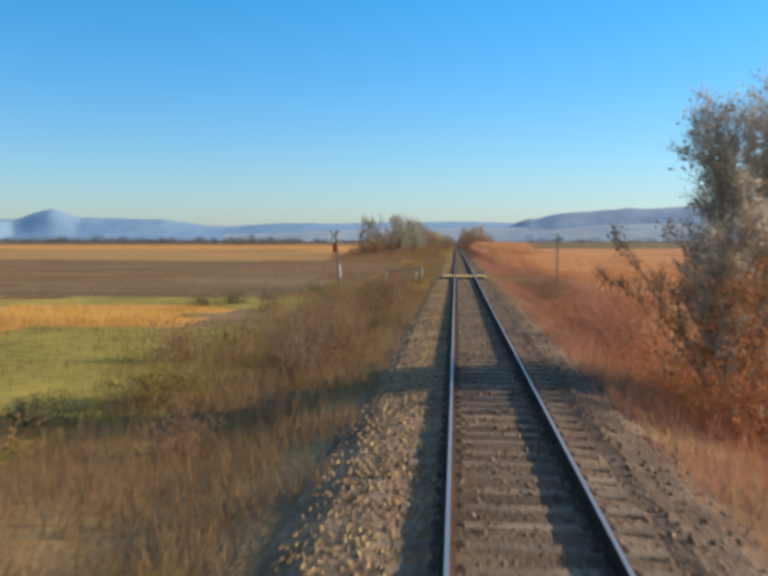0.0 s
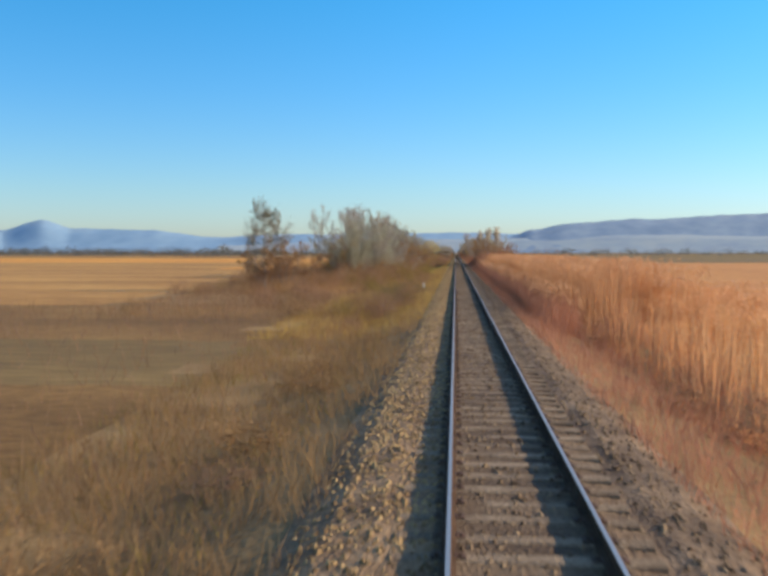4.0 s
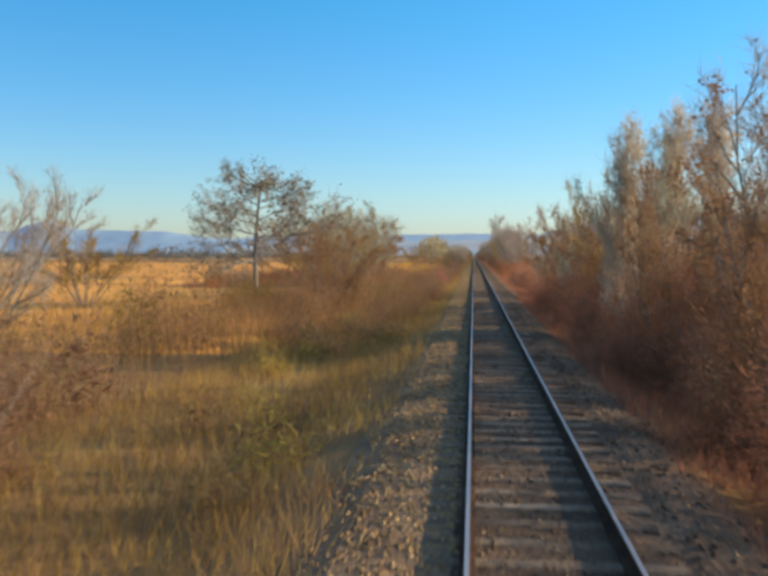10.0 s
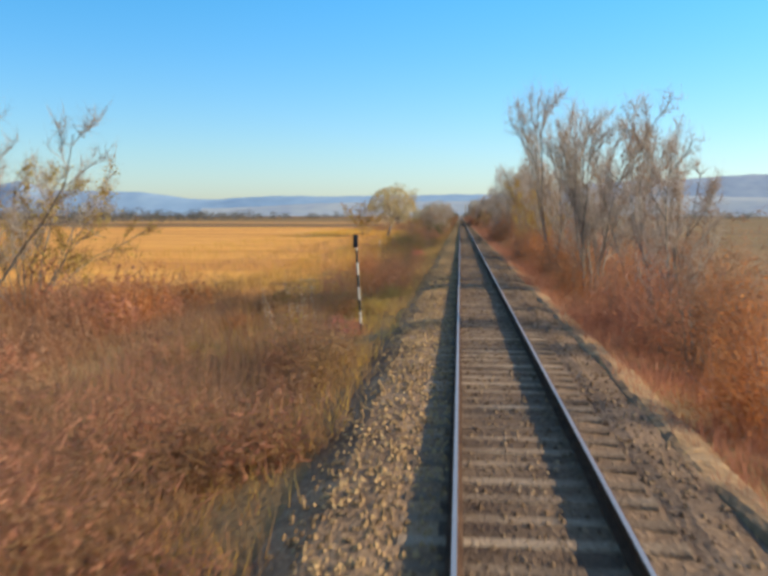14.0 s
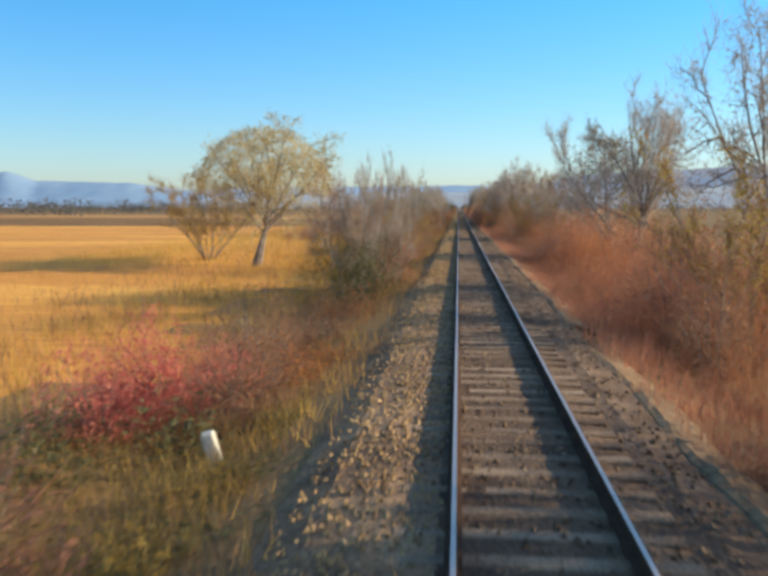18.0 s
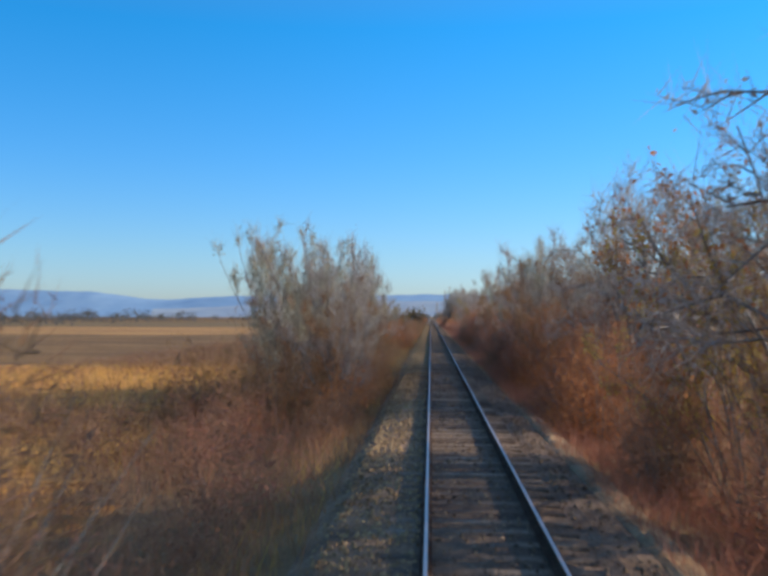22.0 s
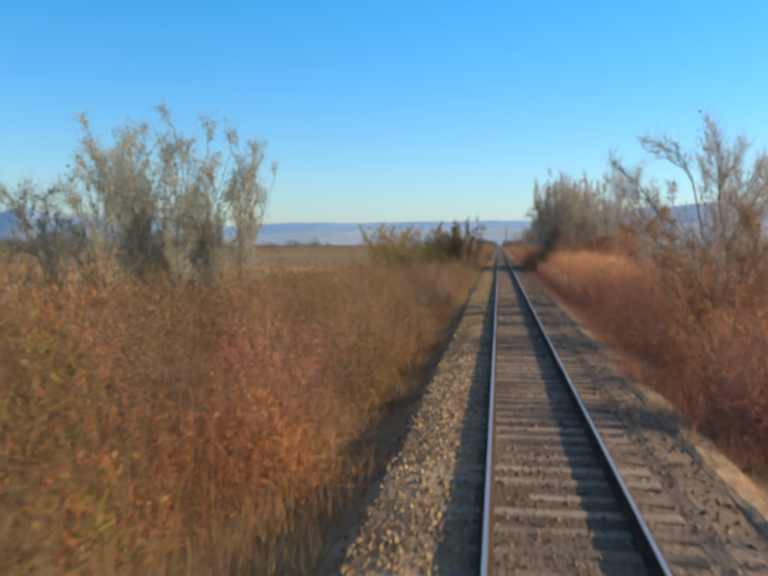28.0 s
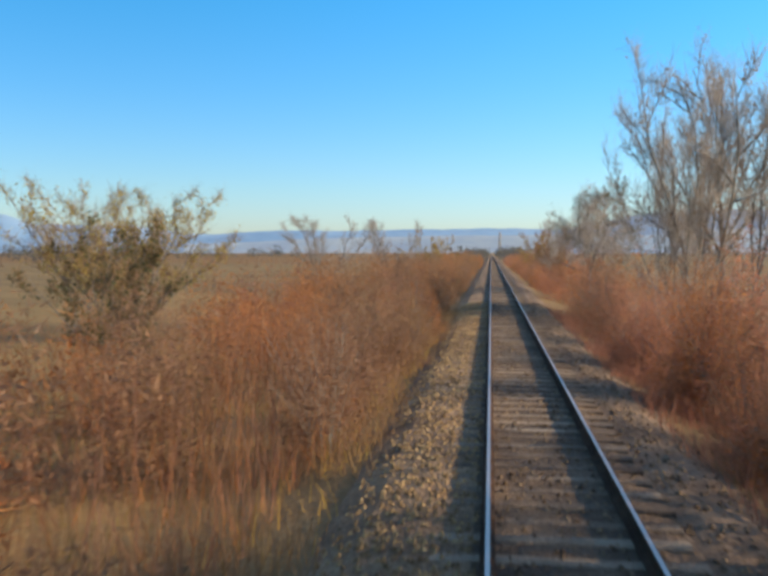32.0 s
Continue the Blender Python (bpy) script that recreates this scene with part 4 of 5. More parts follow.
# east side
for k, x, y, top, w in (
    ("silver", 5.0, 18.0, 5.0, 1.35), ("silver", 5.8, 19, 5.4, 1.4), ("silver", 6.6, 18.5, 5.4, 1.3), ("vase_brown", 5.4, 19, 3.6, 1.1), ("silver", 4.2, 287, 6.4, 0.7), ("vase_silver", 5.2, 288.5, 6.8, 0.7), ("silver", 6.0, 289, 7.0, 0.8), ("vase_silver", 7.0, 290, 7.2, 0.8), ("silver", 8.2, 290, 7.2, 0.9), ("vase_brown", 4.6, 272, 6.2, 0.8), ("bare_upright_b", 5.6, 276, 6.8, 0.8), ("vase_brown", 4.6, 281, 5.6, 0.8), ("vase_yellow", 5.6, 294, 6.6, 0.55),
    ("vase_silver", 5.4, 325, 5.6, 0.7), ("vase_silver", 5.2, 300, 5.0, 0.6), ("vase_silver", 6.0, 304, 5.3, 0.6), ("vase_silver", 7.0, 305, 5.5, 0.7), ("vase_silver", 8.0, 303, 5.8, 0.7), ("vase_brown", 5.8, 321, 4.4, 1.0), ("bare_upright", 5.4, 336, 5.2, 0.8),
    ("bare_upright_b", 4.9, 384, 4.8, 0.8), ("bare_upright", 4.7, 398, 7.6, 0.8), ("bare_upright", 5.6, 402, 8.6, 0.85), ("bare_upright_b", 6.6, 396, 7.4, 0.8), ("bare_upright", 4.6, 410, 10.8, 0.8), ("vase_yellow", 5.0, 421, 6.0, 0.8), ("vase_brown", 6.4, 428, 6.0, 0.9),
    ("bare_upright", 6.2, 447, 9.0, 0.8), ("bare_upright_b", 6.6, 454, 8.4, 0.8), ("vase", 5.8, 462, 9.4, 0.8), ("bare_upright", 7.2, 466, 9.8, 0.8), ("vase", 4.6, 472, 7.4, 0.7), ("vase_yellow", 6.5, 486, 5.6, 0.8), ("vase_brown", 7.6, 452, 5.6, 0.9), ("vase_brown", 6.9, 462, 5.4, 0.9), ("vase_brown", 8.6, 470, 6.0, 0.9), ("bare_round", 10.2, 494, 10.8, 0.7),
    ("bare_round", 9.4, 515, 10.6, 0.6), ("bare_upright", 9.4, 516, 9.6, 0.8), ("spreading", 12.2, 540, 9.9, 0.6), ("bare_round", 7.0, 545, 4.8, 0.9), ("vase_yellow", 5.6, 540, 4.4, 0.8),
    ("bare_round", 6.2, 577, 9.4, 0.95), ("bare_round", 7.6, 580, 8.8, 0.8), ("bare_round", 17.0, 600, 10.2, 0.8), ("vase_yellow", 5.2, 584, 5.4, 0.8), ("round_rust", 5.7, 583, 7.8, 0.75), ("bare_round", 5.8, 597, 8.3, 0.75), ("vase_brown", 4.8, 605, 5.6, 0.8), ("bare_upright_b", 5.3, 611, 7.1, 0.8), ("vase_silver", 5.7, 613.5, 6.9, 0.75), ("vase_silver", 7.0, 616, 7.0, 0.8), ("bare_round", 5.6, 620, 7.4, 0.8), ("vase_brown", 4.8, 628, 5.8, 0.8), ("vase", 6.0, 638, 7.4, 0.7), ("vase_silver", 6.8, 641, 7.6, 0.7), ("vase", 7.4, 648, 8.2, 0.7), ("vase_silver", 6.0, 652, 7.4, 0.7),
    ("vase_yellow", 5.4, 672, 5.6, 0.9), ("bare_upright_b", 6.8, 682, 6.6, 0.9), ("round_rust", 5.7, 702, 6.2, 0.9), ("round_rust", 6.4, 722, 5.4, 0.9), ("bare_upright", 8.0, 758, 8.6, 0.9), ("vase_brown", 6.0, 748, 5.0, 0.9), ("bare_upright", 9.6, 764, 8.0, 0.9),
    ("bare_round", 5.9, 822, 10.8, 0.85), ("round_rust", 8.8, 824, 10.2, 0.85), ("vase_silver", 10.8, 830, 10.6, 0.8), ("bare_upright", 11.0, 815, 12.0, 0.5), ("vase_silver", 5.6, 824, 11.4, 0.5), ("bare_upright", 6.6, 823, 12.0, 0.55), ("round_rust", 12.8, 826, 9.4, 0.85), ("vase_brown", 15.5, 829, 8.0, 1.1), ("vase_silver", 8.4, 819, 9.8, 0.8), ("bare_upright", 9.4, 869, 14.2, 0.72), ("bare_upright", 12.2, 871, 13.6, 0.7), ("bare_round", 11.2, 872, 14.4, 0.6), ("vase", 8.0, 867, 9.6, 0.6),
    ("bare_round", 6.2, 890, 8.0, 0.8), ("spreading", 8.0, 896, 8.4, 0.7), ("vase_brown", 5.6, 912, 6.0, 0.8), ("bare_upright", 7.0, 930, 7.6, 0.8), ("vase_yellow", 6.0, 952, 6.4, 0.9),
    ("silver", 5.5, 1450, 15.0, 0.45), ("vase_brown", 8.6, 280, 5.2, 1.0), ("vase_brown", 9.6, 285, 5.0, 1.0), ("vase_brown", 5.2, 298, 6.0, 0.9), ("vase_brown", 5.6, 308, 6.2, 0.8), ("vase_brown", 6.4, 317, 6.4, 0.9),
    ("vase_brown", 11.0, 596, 8.6, 1.0), ("vase_silver", 13.0, 604, 8.8, 0.9), ("vase_brown", 12.0, 612, 8.2, 1.0), ("round_rust", 11.5, 640, 8.0, 0.9), ("vase_brown", 12.5, 650, 8.0, 1.0), ("vase_brown", 10.5, 660, 7.6, 1.0),
    ("round_rust", 7.0, 834, 7.4, 0.9), ("vase_brown", 10.0, 820, 6.6, 1.1), ("vase_brown", 13.0, 822, 6.0, 1.1),
):
    tree(k, x, y, top, w)

# ---- bushes ----
BUSH = {}
for i, (nm, ns, nt, nl, ls, fl) in enumerate((("brown", 22, 2100, 330, 0.032, 1.0), ("dun", 24, 2200, 260, 0.03, 1.0), ("rust", 18, 1800, 560, 0.034, 0.95), ("mauve", 20, 2000, 420, 0.033, 1.0), ("red", 14, 1400, 900, 0.038, 0.9), ("olive", 18, 1800, 560, 0.033, 0.95), ("yellow", 14, 1600, 640, 0.033, 0.9), ("dark", 16, 1300, 900, 0.038, 0.95))):
    BUSH[nm] = []
    for s in range(4):
        tall = s > 1
        wood, v, f, n_tw = bush_arrays(40 + 7 * i + s, ns, int(nt * (1.05 if tall else 0.8)), int(nl * (1.05 if tall else 0.8)), ls, fl * (2.0 if tall else 1), tw=0.0065, inner=260, spray=0.06)
        fol_me = fast_mesh("foliage", v, f, [LEAF[nm]])
        _, v, f, _ = bush_arrays(140 + 7 * i + s, 1, int(nt * (0.42 if tall else 0.34)), int(nl * (0.34 if tall else 0.27)), ls * 1.15, fl * (2.0 if tall else 1), tw=0.0064, inner=210 if tall else 120, spray=0.06)
        _, v2, f2, _ = bush_arrays(240 + 7 * i + s, 1, int(nt * (0.22 if tall else 0.165)), int(nl * (0.17 if tall else 0.13)), ls * 1.8, fl * (2.0 if tall else 1), tw=0.015, inner=90 if tall else 50, spray=0.11)
        BUSH[nm].append((wood.mesh("branchwork", [M_BARK]), fol_me, v, f, v2, f2))
B_LABEL = {
    "brown": "tangled brown bush, nearly bare, beside the railway", "dun": "dun-coloured leafless thorn bush on the bank", "rust": "rust-red leaved bush on the railway bank",
    "mauve": "dense reddish-brown bush crowding the track", "red": "bright red autumn bush in the dry grass", "olive": "olive-green and brown bush on the bank",
    "yellow": "yellowing low bush among dry grass", "dark": "dark evergreen-looking bush near the ballast",
}


def bush(kind, x, y, top, wide):
    base = ground_z(x, y) - 0.08
    tall = (top - base) / wide > 2.1
    sz = (top - base) / (3.7 if tall else 1.85)
    stems_me, fol_me = BUSH[kind][rt.randint(0, 1) + 2 * tall][:2]
    b = new("bush")
    b.matrix_basis = pose(x, y, base, 0, 0, rt.uniform(0, 360)) @ Matrix.Diagonal((wide, wide, sz, 1))
    part("branchwork", stems_me, b)
    part("foliage", fol_me, b)
    size = "" if "low" in B_LABEL[kind] else "tall " if top > 2.3 else "low " if top < 0.2 else ""
    tagged(b, size + B_LABEL[kind], "bush", "lineside bushes")


# single bushes that stand out
for k, x, y, top, w in (
    ("brown", -4.8, 23, 1.3, 1.2), ("dun", -4.2, 26, 0.8, 1.1), ("brown", -5.0, 32, 0.9, 1.2), ("olive", -7.8, 20, 0.2, 1.3), ("dark", -9.5, 17, -0.4, 1.2), ("rust", 5.2, 16, 3.0, 1.7), ("rust", 4.6, 21, 2.2, 1.5), ("mauve", 4.4, 27, 1.4, 1.4),
    ("mauve", 4.6, 34, 0.9, 1.4), ("mauve", 5.2, 41, 0.8, 1.4), ("brown", 4.8, 49, 0.6, 1.3), ("brown", 4.4, 57, 0.5, 1.3), ("brown", -4.7, 55, 1.0, 1.2), ("brown", -4.0, 53.5, 0.8, 1.0), ("dun", -5.4, 56, 0.9, 1.2), ("dark", -6.9, 457, 1.2, 1.6), ("olive", -5.6, 460, 1.0, 1.4), ("olive", -8.2, 459, 0.9, 1.5), ("dark", -5.2, 454, 0.2, 1.3), ("dark", -4.2, 497, 1.8, 1.4), ("olive", -5.6, 498.5, 2.4, 1.6), ("mauve", -4.0, 501, 1.7, 1.3), ("dark", -5.0, 503.5, 1.5, 1.5), ("red", -6.1, 479, 1.05, 1.2), ("red", -5.3, 480.5, 0.5, 0.9), ("mauve", -4.5, 519, 1.7, 1.5), ("brown", -5.8, 521, 1.5, 1.5), ("brown", -4.3, 522, 1.9, 1.4),
    ("red", -4.4, 352, 1.0, 1.3), ("red", -5.4, 355, 1.2, 1.4), ("brown", -5.0, 349, 0.9, 1.3), ("dark", -5.7, 345, 0.7, 1.4), ("olive", -5.0, 347, 0.6, 1.2), ("olive", -15.4, 317, 1.3, 1.6), ("dun", -17.4, 318, 1.2, 1.6), ("olive", -16.6, 315.6, 1.0, 1.5), ("dun", -14.2, 318.5, 1.1, 1.5), ("olive", -4.7, 345.6, 0.1, 1.2), ("dark", -5.5, 346.6, 0.4, 1.3), ("olive", -5.2, 348.4, 0.3, 1.2), ("dark", -6.4, 347.6, 0.6, 1.3), ("red", -4.0, 386, -0.2, 0.9), ("red", -4.3, 436, -0.1, 0.9), ("red", -3.7, 566, 1.2, 0.9), ("red", -5.2, 739, 1.6, 1.3), ("red", -4.6, 743, 1.3, 1.1), ("rust", -4.2, 757, 0.7, 1.0), ("mauve", -4.4, 768, 0.4, 1.1),
    ("brown", 3.7, 63.0, -0.1, 0.9), ("mauve", 4.8, 63.5, 0.1, 1.2), ("mauve", 5.9, 63.0, 0.3, 1.3), ("brown", 7.2, 62.4, 0.4, 1.4), ("mauve", 4.6, 70.8, 0.4, 1.2), ("brown", 6.2, 71.2, 0.3, 1.3), ("yellow", -10.5, 311, 0.3, 1.4), ("rust", -11.6, 313.5, 0.3, 1.3), ("yellow", -7.2, 303, -0.1, 1.2), ("red", -6.7, 478.2, 0.7, 1.2), ("yellow", -8.8, 821, 3.2, 1.6), ("yellow", -9.6, 819, 2.9, 1.7), ("yellow", -11.4, 820, 3.0, 1.7), ("olive", -8.2, 818, 2.2, 1.5), ("yellow", -13.2, 821, 2.5, 1.6), ("yellow", -6.9, 819, 2.0, 1.3), ("olive", -10.5, 822, 3.0, 1.6), ("yellow", -7.4, 820, 2.5, 1.4), ("olive", -12.5, 824, 2.8, 1.6), ("dark", -14.4, 52, -0.2, 1.0), ("dark", -15.6, 49.5, -0.4, 0.9), ("dark", -12.6, 55, -0.3, 0.9), ("brown", -6.2, 462, 1.8, 1.4), ("brown", -5.2, 466, 1.6, 1.3), ("mauve", -4.6, 470, 1.3, 1.2), ("brown", -7.0, 467, 1.6, 1.5), ("brown", -4.5, 478.6, 0.6, 1.2), ("brown", -4.9, 482, 0.9, 1.3),
    ("red", -4.6, 832.5, -0.2, 0.9), ("rust", -4.6, 656, 2.8, 1.5), ("rust", -4.4, 660, 2.7, 1.4), ("rust", -5.2, 652, 2.4, 1.4), ("brown", -3.8, 382.5, 0.1, 1.0), ("brown", -4.6, 382, 0.3, 1.3), ("dun", -3.9, 380, 0.2, 1.2), ("yellow", -3.6, 392, -0.2, 0.8), ("yellow", -3.5, 397, -0.1, 0.8), ("yellow", -3.6, 362, 0.0, 0.8),
):
    bush(k, x, y, top, w)

# hedges: west and east, by stretches of the line
# y0, y1, x0, x1, lowest and highest top, kinds, bushes for each ten metres
STRETCH = [
    (604, 690, 4.8, 9.5, 3.0, 4.4, ("mauve", "brown"), 14), (150, 187, -9, -3.7, -0.4, 0.4, ("brown", "dun", "dark"), 9), (768, 822, 4.8, 8.5, 1.0, 2.5, ("mauve", "rust", "brown"), 9), (360, 381, -6.2, -3.4, 0.1, 0.9, ("brown", "dun", "mauve"), 14), (740, 768, -26, -8, 1.8, 2.9, ("brown", "dun", "brown", "rust"), 14), (810, 836, 5.5, 15, 3.4, 5.8, ("rust", "brown", "mauve"), 14), (862, 1080, -15, -9, 2.1, 3.2, ("brown", "rust"), 9), (354, 398, -34, -12, 0.3, 1.4, ("rust", "brown", "mauve"), 30), (178, 188, -27, -13, -0.5, 0.5, ("dun", "brown"), 22), (198, 238, -26, -9, 1.4, 2.5, ("brown", "dun"), 13), (264, 302, 4.6, 10, 3.2, 4.6, ("mauve", "brown"), 8), (288, 301, -9, -4.6, -0.3, 0.7, ("dun", "brown", "dark"), 14),
    (822, 862, 3.8, 6.5, 0.4, 1.9, ("rust", "mauve", "brown"), 8),     (562, 606, -22, -7, -0.3, 0.6, ("brown", "dun", "brown"), 10),     (24, 62, -11, -3.7, -0.3, 0.5, ("brown", "olive", "dark", "dun"), 7), (42, 60, -5.4, -3.4, 0.1, 0.7, ("brown", "dun"), 5), (190, 224, -27, -9, 0.1, 1.4, ("brown", "dun", "brown", "olive"), 9), (262, 870, 3.2, 5.0, -0.6, 0.6, ("mauve", "brown"), 5),
    (0, 60, -10, -3.9, -0.5, 0.3, ("dun", "brown", "olive"), 3), (80, 150, -7.5, -4.2, -0.5, 0.0, ("brown", "dun"), 2.5), (150, 222, -9, -4.0, -0.3, 0.7, ("dun", "brown", "olive"), 3.5), (150, 222, -24, -10, -0.5, 0.8, ("dun", "brown"), 3),
    (215, 300, -20, -9.5, 1.6, 3.0, ("brown", "dun", "olive"), 9), (222, 305, -9, -4.6, -0.4, 0.3, ("dun", "olive", "yellow"), 2.5), (214, 232, -18, -6, 1.5, 2.3, ("dun", "olive", "brown"), 15), (338, 350, -11, -4.4, -0.4, 0.5, ("olive", "dark", "olive", "yellow"), 16), (300, 338, -15, -4.2, 0.6, 2.6, ("brown", "dun", "brown", "olive"), 13), (324, 337, -5.4, -4.0, 0.0, 1.2, ("brown", "dun"), 4), (350, 364, -12, -4.4, 0.6, 2.2, ("mauve", "brown", "brown"), 9), (364, 374, -14, -4.4, 0.2, 1.4, ("brown", "dun"), 8), (356, 366, -5, -3.8, 1.4, 2.2, ("brown", "brown"), 4),
    (373, 400, -10, -4.2, -0.6, 0.2, ("brown", "dun", "olive"), 3), (398, 422, -7, -3.6, 0.6, 1.9, ("brown", "mauve", "rust"), 5), (424, 470, -8.5, -3.9, -0.4, 0.7, ("brown", "dark", "olive"), 5), (480, 498, -6, -3.9, -0.4, 0.5, ("rust", "brown"), 4), (468, 478, -8, -3.8, -0.5, 0.2, ("olive", "dark", "olive"), 16), (698, 722, -9, -3.5, 0.3, 1.3, ("brown", "dun", "olive", "dun"), 20), (704, 768, 7.5, 11, 3.0, 3.8, ("mauve", "brown", "rust"), 9), (525, 534, -6.2, -3.6, 0.7, 1.9, ("brown", "dun"), 9), (543, 556, -6.4, -3.6, 1.4, 2.8, ("brown", "dun", "brown"), 9), (553, 576, -6.4, -3.6, 2.2, 3.5, ("brown", "brown", "dun"), 9), (512, 545, -6, -4.2, -0.3, 0.8, ("brown", "olive"), 4), (560, 594, -8, -3.6, 0.0, 1.3, ("mauve", "brown", "brown"), 7), (590, 602, -6.5, -3.6, 1.0, 2.6, ("brown", "rust"), 7), (628, 692, -24, -8, -0.3, 0.6, ("brown", "dun", "brown"), 11), (524, 556, -10, -4.6, 0.2, 1.7, ("dun", "brown", "olive", "brown"), 12),
    (598, 622, -9, -4.2, 2.0, 3.3, ("brown", "dun", "brown"), 8), (596, 645, -10, -3.8, 0.8, 2.4, ("brown", "dun", "olive", "brown"), 11), (645, 705, -8.5, -3.7, 1.4, 2.9, ("rust", "brown", "brown"), 11), (684, 765, -19, -3.8, 1.2, 2.6, ("dun", "dun", "brown", "olive", "brown"), 21), (722, 765, -6.5, -4.0, 1.0, 1.8, ("rust", "brown"), 4), (765, 812, -20, -3.6, 0.1, 1.4, ("dun", "brown", "mauve", "olive", "brown"), 32), (800, 834, -18, -4.0, 0.6, 2.2, ("brown", "olive", "dark", "mauve", "dun"), 20), (830, 866, -14, -4.0, 1.4, 2.5, ("rust", "brown", "mauve", "brown"), 13), (838, 1080, -9, -3.5, 2.0, 3.1, ("rust", "brown", "brown", "dun"), 11),
    (8, 62, 4.4, 10, -0.4, 1.2, ("mauve", "brown", "rust"), 5), (75, 150, 5.0, 9, -0.6, 0.6, ("brown", "mauve"), 2), (262, 312, 4.2, 9.5, 1.8, 3.5, ("mauve", "mauve", "brown"), 9), (312, 345, 4.4, 9.5, 1.4, 2.9, ("mauve", "mauve", "brown"), 8), (340, 374, 4.4, 10, 1.2, 2.7, ("mauve", "rust"), 7.5), (372, 390, 4.6, 10.5, 1.8, 3.5, ("mauve", "brown", "rust"), 8), (388, 482, 4.6, 9.5, 2.0, 3.9, ("mauve", "brown", "brown", "rust"), 8.5), (355, 383, -22, -4.2, -0.1, 0.9, ("brown", "mauve", "brown"), 15), (383, 400, -9, -3.8, -0.8, -0.1, ("rust", "yellow", "olive"), 6), (386, 402, -22, -9, -0.5, 0.2, ("brown", "dun"), 7), (69.5, 78, -6.5, -3.8, -0.4, 0.35, ("olive", "yellow", "brown"), 12), (478, 566, 5.4, 11, 1.6, 3.9, ("rust", "mauve", "mauve", "brown"), 9), (478, 566, 4.4, 6, 0.2, 1.5, ("mauve", "brown"), 4),
    (560, 690, 4.3, 9.5, 2.5, 4.4, ("mauve", "rust", "brown"), 11), (684, 768, 4.4, 9, 1.6, 3.5, ("mauve", "rust", "mauve"), 8.5), (768, 822, 5.6, 11, 1.0, 2.6, ("mauve", "rust", "brown"), 8), (815, 1080, 4.2, 9, 2.0, 4.0, ("rust", "mauve", "brown"), 10.5),
]
rb = random.Random(77)


def shady(y):
    """Where the tall hedge on the sunny side throws its shade right over the track."""
    return 262 < y < 300 or 425 < y < 468 or 562 < y < 690 or 806 < y < 850


spots = []
for y0, y1, x0, x1, lo, hi, ks, dens in STRETCH:
    for i in range(int((y1 - y0) / 10 * dens * 0.94)):
        near = min(abs(x0), abs(x1)) - (0.6 if x0 + x1 < 0 else 0.75)
        a = near + (max(abs(x0), abs(x1)) - near) * rb.random() ** 1.25
        x = math.copysign(a, x0 + x1)
        h = rb.uniform(lo, hi) * (0.75 + 0.25 * min(1, (a - near) / 2.0)) - (0.2 if a - near < 0.6 else 0)
        along = rb.uniform(y0, y1)
        h = min(h, 0.43 * (a + 1.2) - 0.2) if x > 0 and not shady(along) else h
        wide = max(rb.uniform(0.9, 1.5) * (0.8 if h < 0.3 else 1.0), 0.34 * (h + 1.2))
        x = math.copysign(max(a, 2.1 + wide), x)
        spots.append((a - near, rb.choice(ks), x, along, h, wide))
spots.sort(key=lambda s: (s[3] > 870, s[0] - 0.7 * s[4]))
for _, k, x, y, h, w in spots[:265]:
    bush(k, x, y, h, min(w, abs(x) - 2.35))
joined = {}
for i, (_, k, x, y, h, w) in enumerate(spots[265:]):
    joined.setdefault(k, Geo())
    base = ground_z(x, y) - 0.08
    tall = (h - base) / w > 2.1
    far_off = y > 866 or abs(x) > 7.5 or h - base < 1.4
    v, f = BUSH[k][i % 2 + 2 * tall][4:6] if far_off else BUSH[k][i % 2 + 2 * tall][2:4]
    if y > 866:
        f = f[np.random.RandomState(i).permutation(len(f))[: int(len(f) * 0.6)]]
    w = min(w, abs(x) - 2.35)
    a = rb.uniform(0, 6.3)
    rot = np.array([(math.cos(a), math.sin(a), 0), (-math.sin(a), math.cos(a), 0), (0, 0, 1)])
    joined[k].add((v @ rot) * np.array((w, w, (h - base) / (3.7 if tall else 1.85))) + np.array((x, y, base)), f)
for k, g in joined.items():
    tagged(new("thicket_" + k, g.mesh("thicket_" + k, [LEAF[k]])), "thicket of " + {"dun": "dun leafless", "dark": "dark leafy", "mauve": "reddish-brown"}.get(k, k) + " bushes along the line", "bushes", kind="stuff")


